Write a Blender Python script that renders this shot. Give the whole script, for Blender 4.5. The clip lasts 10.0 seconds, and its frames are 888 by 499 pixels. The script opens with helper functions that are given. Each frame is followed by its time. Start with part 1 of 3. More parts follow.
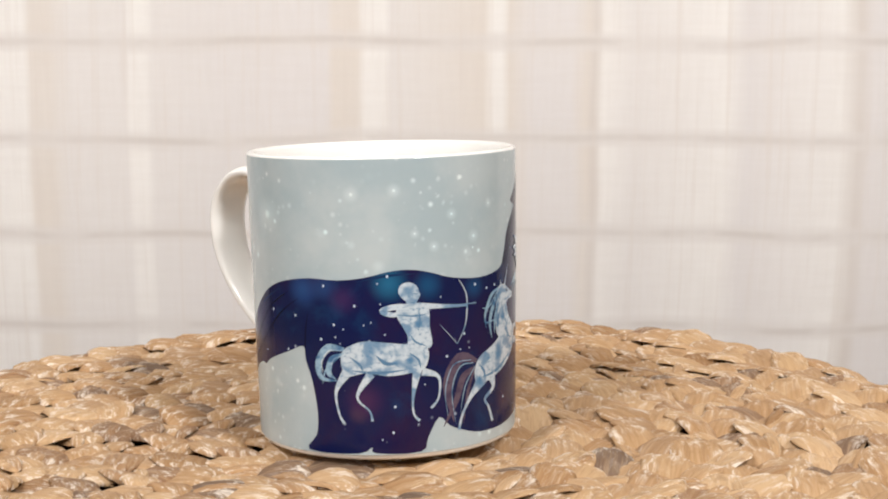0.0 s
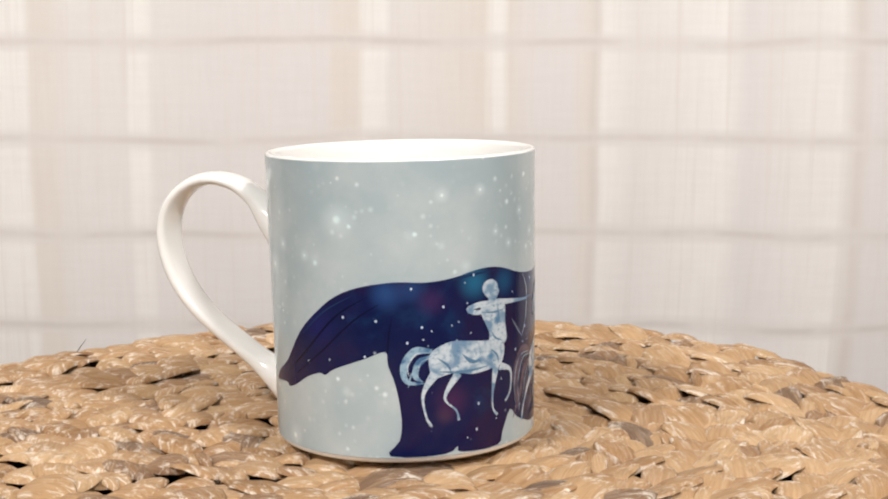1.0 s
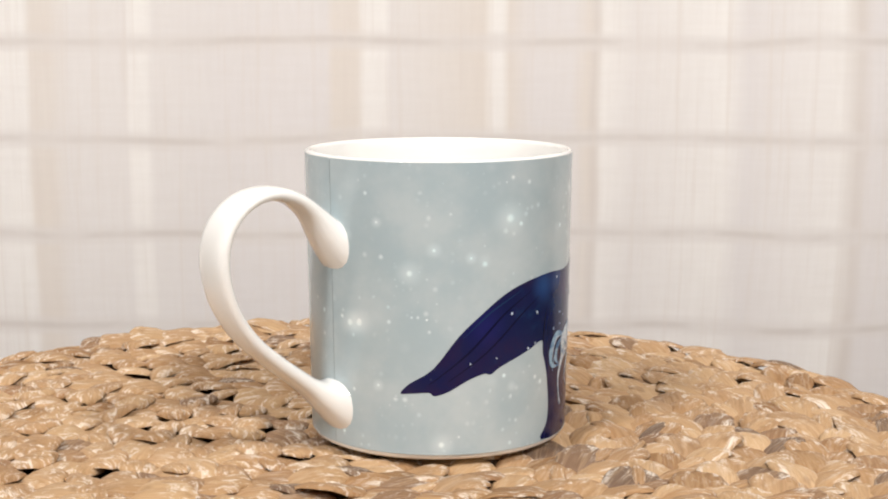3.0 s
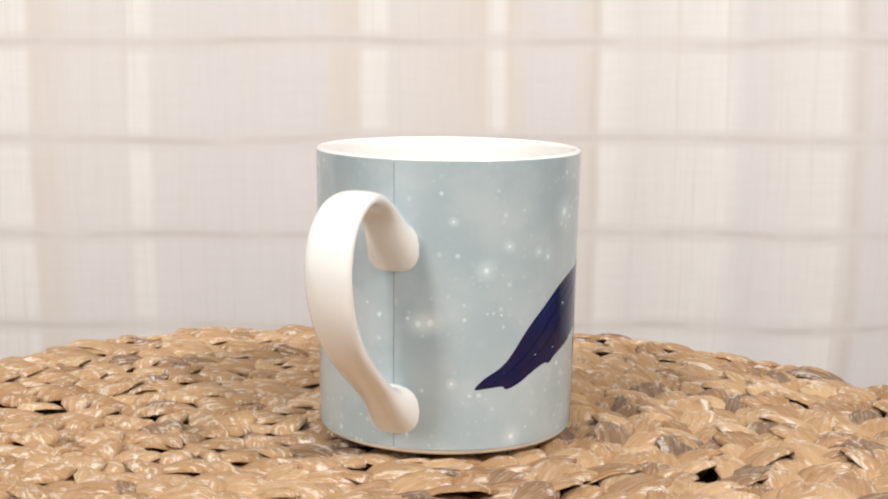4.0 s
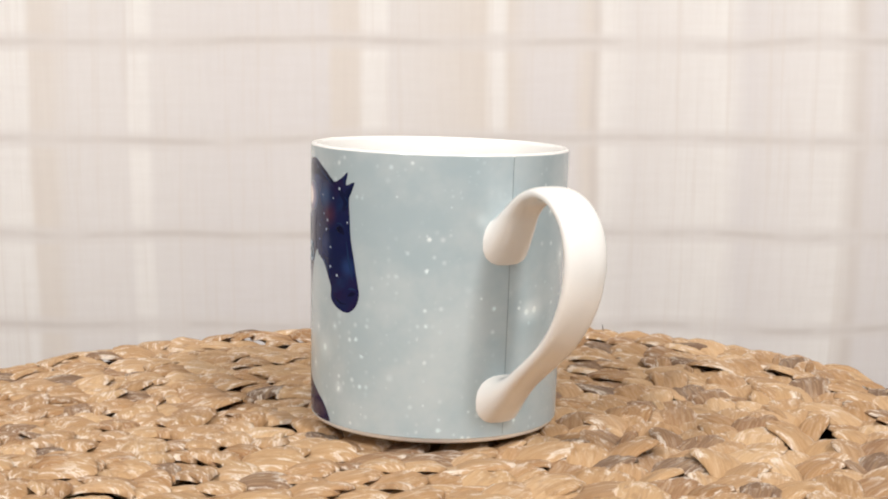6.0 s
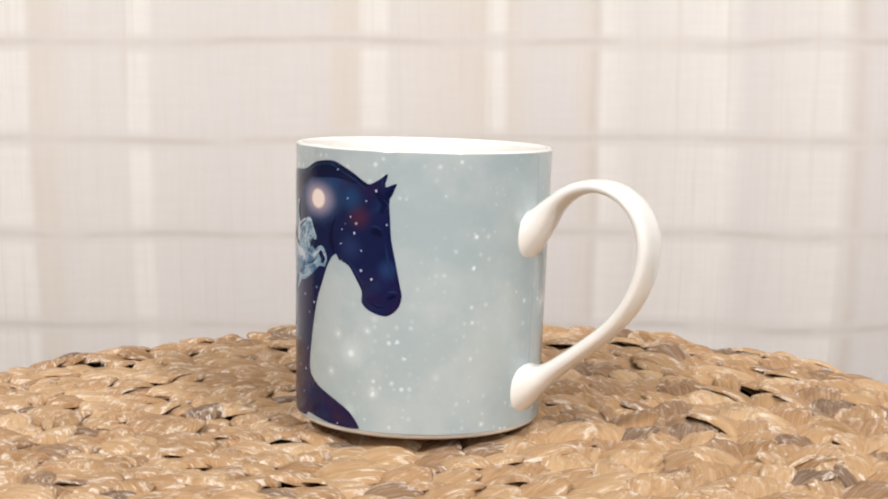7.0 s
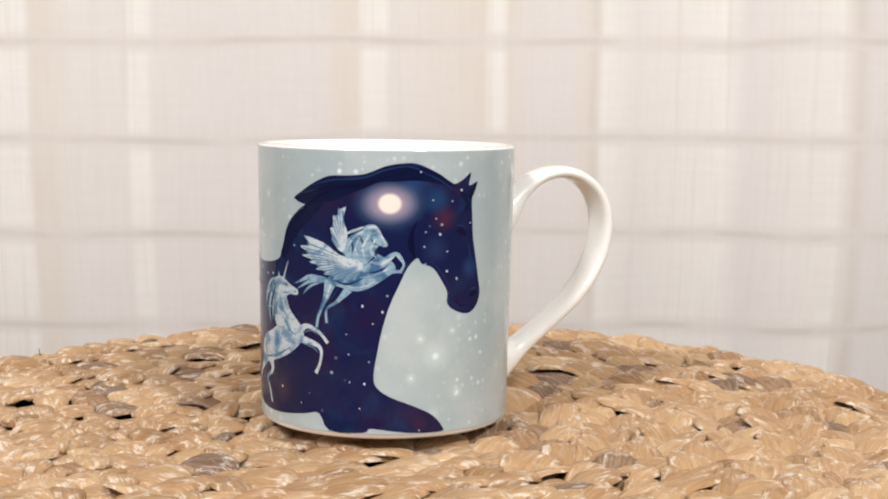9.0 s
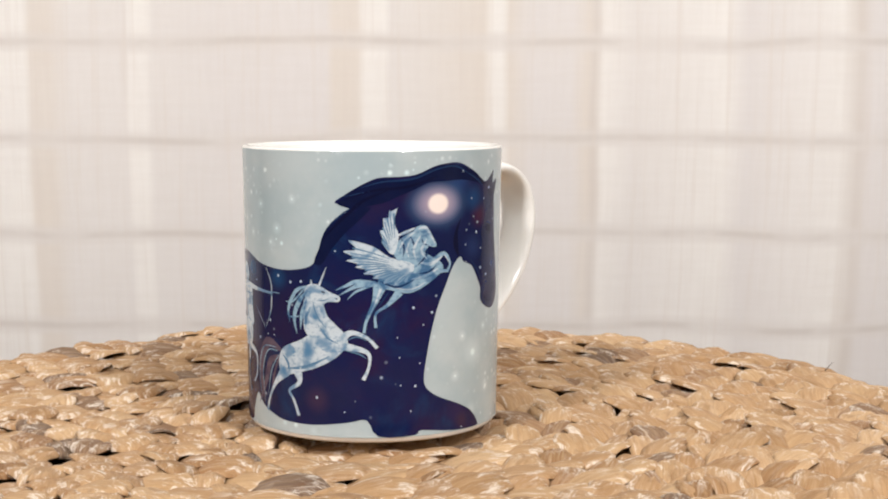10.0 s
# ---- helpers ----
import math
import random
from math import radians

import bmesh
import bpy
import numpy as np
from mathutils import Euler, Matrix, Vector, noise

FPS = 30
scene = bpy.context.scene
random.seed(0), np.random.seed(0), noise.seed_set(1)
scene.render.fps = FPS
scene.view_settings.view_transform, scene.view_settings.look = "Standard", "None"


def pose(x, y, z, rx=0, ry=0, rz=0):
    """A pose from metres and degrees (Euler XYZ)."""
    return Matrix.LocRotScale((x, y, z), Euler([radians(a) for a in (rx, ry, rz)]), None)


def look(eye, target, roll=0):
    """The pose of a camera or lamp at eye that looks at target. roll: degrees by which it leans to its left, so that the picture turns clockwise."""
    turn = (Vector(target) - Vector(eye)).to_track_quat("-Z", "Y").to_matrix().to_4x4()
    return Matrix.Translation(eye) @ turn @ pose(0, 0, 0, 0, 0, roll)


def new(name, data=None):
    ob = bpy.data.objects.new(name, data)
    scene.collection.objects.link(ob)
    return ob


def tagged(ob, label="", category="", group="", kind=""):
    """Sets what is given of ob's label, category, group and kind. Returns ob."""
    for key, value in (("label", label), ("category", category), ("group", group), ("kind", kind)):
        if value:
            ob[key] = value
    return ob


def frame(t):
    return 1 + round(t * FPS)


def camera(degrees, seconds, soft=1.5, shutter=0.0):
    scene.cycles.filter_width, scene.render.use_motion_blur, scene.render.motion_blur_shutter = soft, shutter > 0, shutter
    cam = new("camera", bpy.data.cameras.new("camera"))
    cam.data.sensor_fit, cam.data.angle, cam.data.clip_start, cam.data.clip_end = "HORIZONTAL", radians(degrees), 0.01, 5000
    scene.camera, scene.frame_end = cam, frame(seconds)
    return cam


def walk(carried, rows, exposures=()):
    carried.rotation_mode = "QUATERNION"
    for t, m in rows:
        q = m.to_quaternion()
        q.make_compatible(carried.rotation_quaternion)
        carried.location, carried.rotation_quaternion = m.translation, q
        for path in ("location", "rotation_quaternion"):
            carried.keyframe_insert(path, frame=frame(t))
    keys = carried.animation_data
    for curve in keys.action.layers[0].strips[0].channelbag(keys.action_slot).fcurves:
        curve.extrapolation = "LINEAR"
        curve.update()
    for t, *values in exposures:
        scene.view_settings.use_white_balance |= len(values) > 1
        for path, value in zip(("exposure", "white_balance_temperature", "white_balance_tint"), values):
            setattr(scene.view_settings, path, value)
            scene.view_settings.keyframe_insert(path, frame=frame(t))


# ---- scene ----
cam = camera(33.24, 10.0, soft=2.0)
CAM = pose(0, -0.4687, 0.11646, 90 - 7.445, 0, -1.410) @ pose(0, 0, 0, 0, 0, 0.228)
walk(cam, [(0.0, CAM), (10.0, CAM)])

# ---- light: added lamps set in openings of an invented, unseen room ----
world = bpy.data.worlds.new("sky")
scene.world = world
world.use_nodes = True
wn = world.node_tree.nodes
sky = wn.new("ShaderNodeTexSky")
sky.sky_type, sky.sun_disc = "NISHITA", False
sky.sun_elevation, sky.sun_rotation = radians(40), radians(200)
world.node_tree.links.new(sky.outputs[0], wn["Background"].inputs[0])
wn["Background"].inputs[1].default_value = 0.1
scene.view_settings.exposure = -0.09


def added_lamp(name, m, width, height, watts, colour):
    data = bpy.data.lights.new(name, "AREA")
    data.shape, data.size, data.size_y, data.energy, data.color = "RECTANGLE", width, height, watts, colour
    ob = new(name, data)
    ob.matrix_world = m
    return ob


LAMP_TINT = (1.0, 0.975, 0.95)
# unseen fill lamps at the sides and front, added to lift the shadows
added_lamp("side_fill_west", look((-1.27, -0.45, 0.55), (0.1, 0.0, 0.0)), 0.5, 1.2, 1.1, LAMP_TINT)
added_lamp("side_fill_east", look((1.27, -0.45, 0.55), (-0.1, 0.0, 0.0)), 0.5, 1.2, 1.1, LAMP_TINT)
added_lamp("front_fill_south", look((0.0, -1.95, 1.05), (0.0, 0.2, 0.0)), 1.2, 0.6, 2.8, LAMP_TINT)
# unseen key lamps, front left and right, placed in made-up ceiling openings
added_lamp("added_key_west", look((-1.0, -1.4, 1.58), (0.0, 0.0, 0.0)), 0.26, 0.26, 32, LAMP_TINT)
added_lamp("added_key_east", look((1.0, -1.4, 1.58), (0.0, 0.0, 0.0)), 0.26, 0.26, 34, LAMP_TINT)


# ---- materials ----
class Nodes:
    """A short way to write a node material."""

    def __init__(self, name):
        self.mat = bpy.data.materials.new(name)
        self.mat.use_nodes = True
        self.tree = self.mat.node_tree
        self.shader = self.tree.nodes["Principled BSDF"]

    def plug(self, socket, value):
        if isinstance(value, bpy.types.NodeSocket):
            self.tree.links.new(value, socket)
        elif value is not None:
            socket.default_value = value

    def set(self, **values):
        for name, value in values.items():
            self.plug(self.shader.inputs[name.replace("_", " ")], value)
        return self

    def coord(self, which="Object"):
        return self.tree.nodes.new("ShaderNodeTexCoord").outputs[which]

    def mapping(self, vector, scale=(1, 1, 1), shift=(0, 0, 0)):
        n = self.tree.nodes.new("ShaderNodeMapping")
        self.plug(n.inputs["Vector"], vector)
        n.inputs["Scale"].default_value, n.inputs["Location"].default_value = scale, shift
        return n.outputs[0]

    def noise(self, vector, scale, detail=3.0, rough=0.55, distort=0.0):
        n = self.tree.nodes.new("ShaderNodeTexNoise")
        self.plug(n.inputs["Vector"], vector)
        n.inputs["Scale"].default_value, n.inputs["Detail"].default_value = scale, detail
        n.inputs["Roughness"].default_value, n.inputs["Distortion"].default_value = rough, distort
        return n.outputs["Fac"]

    def cells(self, vector, scale):
        n = self.tree.nodes.new("ShaderNodeTexVoronoi")
        self.plug(n.inputs["Vector"], vector)
        n.inputs["Scale"].default_value = scale
        return n.outputs["Distance"], n.outputs["Color"]

    def math(self, op, a, b=None, c=None, clamp=False):
        n = self.tree.nodes.new("ShaderNodeMath")
        n.operation, n.use_clamp = op, clamp
        for socket, value in zip(n.inputs, (a, b, c)):
            self.plug(socket, value)
        return n.outputs[0]

    def remap(self, value, a, b, lo=0.0, hi=1.0):
        n = self.tree.nodes.new("ShaderNodeMapRange")
        n.interpolation_type = "SMOOTHSTEP"
        for socket, v in zip(n.inputs, (value, a, b, lo, hi)):
            self.plug(socket, v)
        return n.outputs[0]

    def ramp(self, value, stops):
        n = self.tree.nodes.new("ShaderNodeValToRGB")
        self.plug(n.inputs[0], value)
        e = n.color_ramp.elements
        while len(e) < len(stops):
            e.new(0.5)
        for el, (at, colour) in zip(e, stops):
            el.position, el.color = at, (*colour, 1)
        return n.outputs[0]

    def mix(self, fac, a, b, blend="MIX"):
        n = self.tree.nodes.new("ShaderNodeMix")
        n.data_type, n.blend_type = "RGBA", blend
        self.plug(n.inputs["Factor"], fac)
        self.plug(n.inputs["A"], (*a, 1) if isinstance(a, tuple) else a)
        self.plug(n.inputs["B"], (*b, 1) if isinstance(b, tuple) else b)
        return n.outputs["Result"]

    def spot(self, vector, at, inner, outer, power=1.0):
        """1 inside a soft round spot round a point, 0 outside."""
        n = self.tree.nodes.new("ShaderNodeVectorMath")
        n.operation = "DISTANCE"
        self.plug(n.inputs[0], vector)
        n.inputs[1].default_value = at
        return self.remap(n.outputs["Value"], inner, outer, power, 0.0)

    def bump(self, height, strength, distance):
        n = self.tree.nodes.new("ShaderNodeBump")
        n.inputs["Strength"].default_value, n.inputs["Distance"].default_value = strength, distance
        self.plug(n.inputs["Height"], height)
        self.plug(self.shader.inputs["Normal"], n.outputs[0])
        return self


R_TOP, R_LOW, TALL = 0.04127, 0.03987, 0.0882


def at_print(degrees, mm):
    """A place on the unrolled print, in metres: along the wall and up."""
    return (radians(degrees) * 0.0403, mm / 1000, 0.0)


def white_china():
    n = Nodes("white_china")
    spots = n.noise(n.coord(), 60.0, 4.0)
    n.set(Base_Color=n.mix(spots, (0.87, 0.85, 0.815), (0.90, 0.885, 0.855)), Roughness=n.remap(spots, 0.3, 0.7, 0.10, 0.17), Coat_Weight=0.3, Coat_Roughness=0.06)
    return n.bump(n.noise(n.coord(), 35.0, 2.0), 0.12, 0.0006).mat


def star_dust(n, uv, scale, size, chance):
    """Small soft stars scattered over a print."""
    d, c = n.cells(uv, scale)
    rgb = n.tree.nodes.new("ShaderNodeSeparateColor")
    n.plug(rgb.inputs[0], c)
    pick = n.math("GREATER_THAN", rgb.outputs[0], 1.0 - chance)
    wide = n.math("MULTIPLY_ADD", rgb.outputs[1], 0.9, 0.45)
    shine = n.math("MULTIPLY_ADD", rgb.outputs[2], 0.7, 0.3)
    return n.math("MULTIPLY", n.remap(n.math("DIVIDE", d, wide), 0.0, size, 1.0, 0.0), n.math("MULTIPLY", pick, shine))


def sky_print():
    n = Nodes("pale_star_print")
    uv = n.coord("UV")
    cloud = n.noise(uv, 38.0, 4.0, 0.6)
    base = n.mix(n.remap(cloud, 0.35, 0.7), (0.385, 0.465, 0.495), (0.48, 0.54, 0.555))
    fields = n.remap(n.noise(uv, 55.0, 2.0), 0.45, 0.62)
    dust = n.math("MULTIPLY", star_dust(n, uv, 430.0, 0.42, 0.36), n.math("ADD", n.math("MULTIPLY", fields, 1.1), 0.14))
    stars = n.math("ADD", star_dust(n, uv, 170.0, 0.15, 0.36), n.math("MULTIPLY", star_dust(n, uv, 115.0, 0.30, 0.45), 0.42))
    light = n.math("ADD", dust, n.math("MULTIPLY", stars, 0.7))
    for degrees, mm, size in ((216, 71, 4.2), (174, 55.6, 3.0), (151, 40, 3.4), (187, 5, 3.0), (103, 65.6, 2.6), (109, 15.6, 4.0), (146, 39.7, 3.2), (184, 62.4, 1.8), (405, 25.5, 4.0), (79, 40, 1.8), (276, 78.5, 1.6), (259, 77.6, 1.8), (398, 31, 1.4), (413, 33, 1.2), (394, 19, 1.4), (416, 14, 1.6), (85, 60, 1.3), (74, 52, 1.2), (92, 31, 1.5), (71, 20, 1.2), (300, 71, 1.4), (311, 64, 1.6), (292, 62, 1.3), (320, 73, 1.2), (284, 66, 1.1), (160, 70, 1.3), (199, 60, 1.4), (160, 22, 1.4)):
        p = at_print(degrees, mm)
        glow = n.spot(uv, p, 0.0, size * 0.0017, 0.38)
        core = n.spot(uv, p, 0.0, size * 0.00042, 0.8)
        light = n.math("ADD", light, n.math("ADD", glow, core))
    warm = n.mix(n.noise(uv, 90.0, 1.0), (0.58, 0.82, 0.86), (0.92, 0.86, 0.82))
    n.set(Base_Color=n.mix(n.math("MINIMUM", light, 1.0), base, warm), Roughness=0.14, Specular_IOR_Level=0.5)
    return n.bump(n.noise(n.coord(), 35.0, 2.0), 0.10, 0.0006).mat


def night_print():
    n = Nodes("night_sky_print")
    uv = n.coord("UV")
    a, b = n.noise(uv, 42.0, 5.0, 0.6, 0.4), n.noise(n.mapping(uv, (1, 1, 1), (3.1, 1.7, 0)), 52.0, 5.0, 0.6, 0.4)
    base = n.ramp(a, [(0.30, (0.003, 0.008, 0.050)), (0.50, (0.006, 0.009, 0.056)), (0.64, (0.015, 0.008, 0.046)), (0.80, (0.034, 0.012, 0.042))])
    base = n.mix(n.remap(b, 0.52, 0.74, 0.0, 0.7), base, (0.007, 0.036, 0.110))
    for degrees, mm, size, colour in ((273, 52, 7, (0.02, 0.15, 0.28)), (289, 51, 6, (0.012, 0.08, 0.19)), (246, 51, 6, (0.02, 0.055, 0.17)), (254, 47.5, 6, (0.045, 0.02, 0.085)), (259, 14, 4, (0.055, 0.03, 0.06)), (408, 67.5, 5.5, (0.065, 0.016, 0.035)), (404, 58, 6, (0.016, 0.030, 0.110)), (421.5, 52, 4.5, (0.018, 0.045, 0.150)), (380, 22, 5, (0.012, 0.012, 0.075)), (395, 8, 6, (0.022, 0.012, 0.060)), (331, 13, 6, (0.045, 0.022, 0.055)), (398, 5, 4, (0.035, 0.014, 0.040)), (311, 49, 5, (0.012, 0.06, 0.16)), (236, 50, 7, (0.02, 0.07, 0.22)), (404, 73, 6, (0.012, 0.055, 0.16)), (205, 40, 9, (0.012, 0.012, 0.10)), (262, 18, 8, (0.06, 0.02, 0.07)), (395, 79, 7, (0.02, 0.05, 0.16))):
        base = n.mix(n.spot(uv, at_print(degrees, mm), 0.0, size / 1000, 0.75), base, colour)
    moon = at_print(384.2, 71.8)
    wide = n.mapping(uv, (0.72, 1, 1), (moon[0] * 0.28, 0, 0))
    base = n.mix(n.spot(wide, moon, 0.001, 0.0090, 0.7), base, (0.10, 0.21, 0.40))
    base = n.mix(n.spot(wide, moon, 0.001, 0.0068, 0.85), base, (0.50, 0.36, 0.42))
    base = n.mix(n.spot(n.mapping(uv, (1, 1.14, 1), (0, -moon[1] * 0.14, 0)), moon, 0.0026, 0.0040, 1.0), base, (0.93, 0.80, 0.74))
    small = n.math("MULTIPLY", star_dust(n, uv, 240.0, 0.14, 0.4), 0.7)
    large = star_dust(n, uv, 120.0, 0.08, 0.25)
    light = n.math("ADD", small, large, clamp=True)
    n.set(Base_Color=n.mix(light, base, (0.62, 0.72, 0.86)), Roughness=0.15, Specular_IOR_Level=0.3)
    return n.mat


def figure_print(name, pale, blue, much):
    n = Nodes(name)
    uv = n.coord("UV")
    a = n.noise(uv, 190.0, 2.5, 0.5, 0.3)
    fine = n.noise(n.mapping(uv, (1, 1.4, 1)), 700.0, 2.0, 0.6)
    tone = n.mix(n.remap(a, 0.46, 0.64, 0.0, much), pale, blue)
    for degrees, mm, size in ((327, 27.6, 4.6), (274, 29.4, 4.0), (260, 29.6, 2.6), (281, 29.6, 2.6), (284.5, 40, 1.6), (331, 38, 2.4), (314, 21, 2.6)):
        tone = n.mix(n.math("MULTIPLY", n.spot(uv, at_print(degrees, mm), 0.0, size / 1000, 1.0), n.remap(a, 0.34, 0.52)), tone, blue)
    n.set(Base_Color=n.mix(n.remap(fine, 0.48, 0.76, 0.0, 0.75), tone, blue), Roughness=0.15, Specular_IOR_Level=0.4)
    return n.mat


def plain(name, colour, rough, vary=0.12, scale=20.0, gloss=0.5):
    n = Nodes(name)
    v = n.noise(n.coord(), scale, 5.0)
    dark = tuple(c * (1 - vary) for c in colour)
    n.set(Base_Color=n.mix(v, dark, colour), Roughness=rough, Specular_IOR_Level=gloss)
    return n.bump(n.noise(n.coord(), scale * 12, 2.0), 0.1, 0.0005).mat


def dried_leaf():
    """Dried water hyacinth: tan, streaked along the strip, with pale torn fibres that double as painted sheen, and some
    dark strips.
    """
    n = Nodes("dried_leaf")
    uv = n.coord("UV")
    geo, info = n.tree.nodes.new("ShaderNodeNewGeometry"), n.tree.nodes.new("ShaderNodeObjectInfo")
    pick = n.math("FRACT", n.math("ADD", info.outputs["Random"], geo.outputs["Random Per Island"]))
    shift = n.tree.nodes.new("ShaderNodeCombineXYZ")
    n.plug(shift.inputs[0], n.math("MULTIPLY", pick, 37.0))
    n.plug(shift.inputs[1], n.math("MULTIPLY", pick, 91.0))
    add = n.tree.nodes.new("ShaderNodeVectorMath")
    n.plug(add.inputs[0], uv)
    n.plug(add.inputs[1], shift.outputs[0])
    moved = add.outputs[0]
    streak = n.noise(n.mapping(moved, (70, 900, 1)), 1.0, 4.0, 0.6, 0.3)
    fibre = n.noise(n.mapping(moved, (110, 2600, 1)), 1.0, 3.0, 0.6)
    patch = n.noise(n.mapping(moved, (110, 160, 1)), 1.0, 3.0, 0.6)
    strip = n.ramp(pick, [(0.0, (0.27, 0.142, 0.062)), (0.10, (0.48, 0.300, 0.155)), (0.24, (0.36, 0.202, 0.096)), (0.42, (0.58, 0.388, 0.222)), (0.56, (0.40, 0.232, 0.114)), (0.74, (0.51, 0.330, 0.178)), (0.90, (0.30, 0.168, 0.088)), (1.0, (0.14, 0.095, 0.072))])
    lighter = n.mix(0.4, strip, (0.62, 0.44, 0.27))
    darker = n.mix(0.55, strip, (0.20, 0.10, 0.042))
    tone = n.mix(n.remap(streak, 0.42, 0.66, 0.0, 0.8), strip, lighter)
    tone = n.mix(n.remap(streak, 0.32, 0.46, 0.45, 0.0), tone, darker)
    tone = n.mix(n.remap(fibre, 0.32, 0.48, 0.5, 0.0), tone, darker)
    tone = n.mix(n.remap(patch, 0.55, 0.70, 0.0, 0.7), tone, darker)
    split = n.tree.nodes.new("ShaderNodeSeparateXYZ")
    n.plug(split.inputs[0], uv)
    ends = n.math("MAXIMUM", n.remap(split.outputs[0], -0.004, 0.0070, 0.15, 1.0), n.remap(n.math("ABSOLUTE", split.outputs[1]), 0.0030, 0.0058, 0.0, 1.0))
    # whitish patches at head and edges: torn fibre plus sheen put into the colour
    torn_and_sheen = n.math("MULTIPLY", n.remap(n.noise(n.mapping(moved, (120, 380, 1)), 1.0, 5.0, 0.75, 0.7), 0.49, 0.62), n.remap(fibre, 0.36, 0.56, 0.3, 1.0))
    tone = n.mix(n.math("MULTIPLY", n.math("MULTIPLY", torn_and_sheen, ends), 0.78), tone, (0.87, 0.79, 0.69))
    n.set(Base_Color=tone, Roughness=n.remap(streak, 0.3, 0.7, 0.6, 0.85), Specular_IOR_Level=0.12)
    grain = n.noise(n.mapping(moved, (300, 1300, 1)), 1.0, 4.0, 0.7, 0.8)
    height = n.math("ADD", n.math("MULTIPLY", streak, 1.0), n.math("ADD", n.math("MULTIPLY", fibre, 0.6), n.math("MULTIPLY", grain, 0.7)))
    return n.bump(height, 0.30, 0.0005).mat


def curtain_cloth():
    """Sheer off-white cloth, checked with soft beige lines and brighter bands."""
    n = Nodes("checked_linen")
    uv = n.coord("UV")
    sep = n.tree.nodes.new("ShaderNodeSeparateXYZ")
    wob = n.noise(uv, 9.0, 2.0)
    n.plug(sep.inputs[0], uv)
    x = n.math("ADD", sep.outputs[0], n.math("MULTIPLY", n.math("SUBTRACT", wob, 0.5), 0.006))
    y = n.math("ADD", sep.outputs[1], n.math("MULTIPLY", n.math("SUBTRACT", n.noise(uv, 6.0, 2.0), 0.5), 0.012))
    base, pale, beige, pink = (0.79, 0.745, 0.72), (0.875, 0.835, 0.80), (0.765, 0.695, 0.635), (0.77, 0.725, 0.71)
    across = n.math("FRACT", n.math("DIVIDE", n.math("ADD", x, 0.270), 0.57))
    stops = []
    dark = (0.69, 0.625, 0.58)
    for mm, colour in ((-270, base), (-240, pale), (-220, pale), (-216, beige), (-206, beige), (-196, base), (-163, base), (-160, pale), (-151, pale), (-147, base), (-100, pink), (-47, pink), (-44, beige), (-30, beige), (-26, pale), (-14, pale), (-10, base), (44, beige), (50, pale), (56, pale), (59, beige), (72, pink), (95, pink), (104, beige), (109, dark), (114, pale), (132, base), (185, pale), (198, pink), (251, pale), (263, dark), (270, pink)):
        stops.append(((mm + 270) / 570, colour))
    vertical = n.ramp(across, stops[:32])
    row = n.math("FRACT", n.math("DIVIDE", n.math("ADD", y, 0.5208), 0.0561))
    line = n.math("MULTIPLY", n.remap(row, 0.43, 0.495), n.remap(row, 0.505, 0.56, 1.0, 0.0))
    block = n.remap(n.noise(n.mapping(uv, (14, 17.8, 1)), 1.0, 0.0), 0.35, 0.65, 0.0, 0.25)
    cloth = n.mix(block, vertical, base)
    band = n.math("MULTIPLY", n.remap(row, 0.36, 0.44), n.remap(row, 0.54, 0.64, 1.0, 0.0))
    cloth = n.mix(n.math("MULTIPLY", band, 0.65), cloth, (0.755, 0.705, 0.675))
    cloth = n.mix(n.math("MULTIPLY", line, n.remap(n.noise(n.mapping(uv, (17, 30, 1)), 1.0, 3.0), 0.36, 0.62, 0.08, 0.62)), cloth, (0.62, 0.56, 0.52))
    weave = n.math("ADD", n.noise(n.mapping(uv, (260, 30, 1)), 1.0, 2.0), n.noise(n.mapping(uv, (30, 260, 1)), 1.0, 2.0))
    cloth = n.mix(n.remap(weave, 0.7, 1.3, 0.0, 0.10), cloth, (0.62, 0.55, 0.50))
    thread = n.noise(n.mapping(uv, (170, 5, 1)), 1.0, 3.0, 0.6)
    cloth = n.mix(n.remap(thread, 0.50, 0.72, 0.0, 0.35), cloth, (0.73, 0.655, 0.60))
    n.set(Base_Color=cloth, Roughness=0.9, Sheen_Weight=0.15)
    return n.bump(weave, 0.08, 0.0005).mat


CHINA, SKY, NIGHT, LEAF, CLOTH = white_china(), sky_print(), night_print(), dried_leaf(), curtain_cloth()
PALE_FIGURE = figure_print("pale_figure_print", (0.55, 0.62, 0.67), (0.08, 0.20, 0.35), 0.8)
BLUE_FIGURE = figure_print("blue_figure_print", (0.28, 0.42, 0.53), (0.03, 0.11, 0.24), 0.9)
MAUVE_FIGURE = figure_print("mauve_figure_print", (0.11, 0.075, 0.11), (0.055, 0.038, 0.075), 0.8)
DARK_HORSE = plain("dark_line_print", (0.003, 0.004, 0.026), 0.16, gloss=0.2)
SHEEN = plain("blue_sheen_print", (0.010, 0.030, 0.095), 0.16, gloss=0.3)
WING_LINE = plain("blue_line_print", (0.10, 0.21, 0.34), 0.16)
PAINT = plain("white_ceiling_paint", (0.80, 0.785, 0.76), 0.8, 0.05, 3.0)
WALL = plain("beige_wall_paint", (0.42, 0.40, 0.37), 0.8, 0.05, 3.0)
BOARD = plain("dark_oak_board", (0.11, 0.075, 0.05), 0.5, 0.3, 14.0)
PLASTIC = plain("grey_plastic", (0.30, 0.30, 0.30), 0.45)
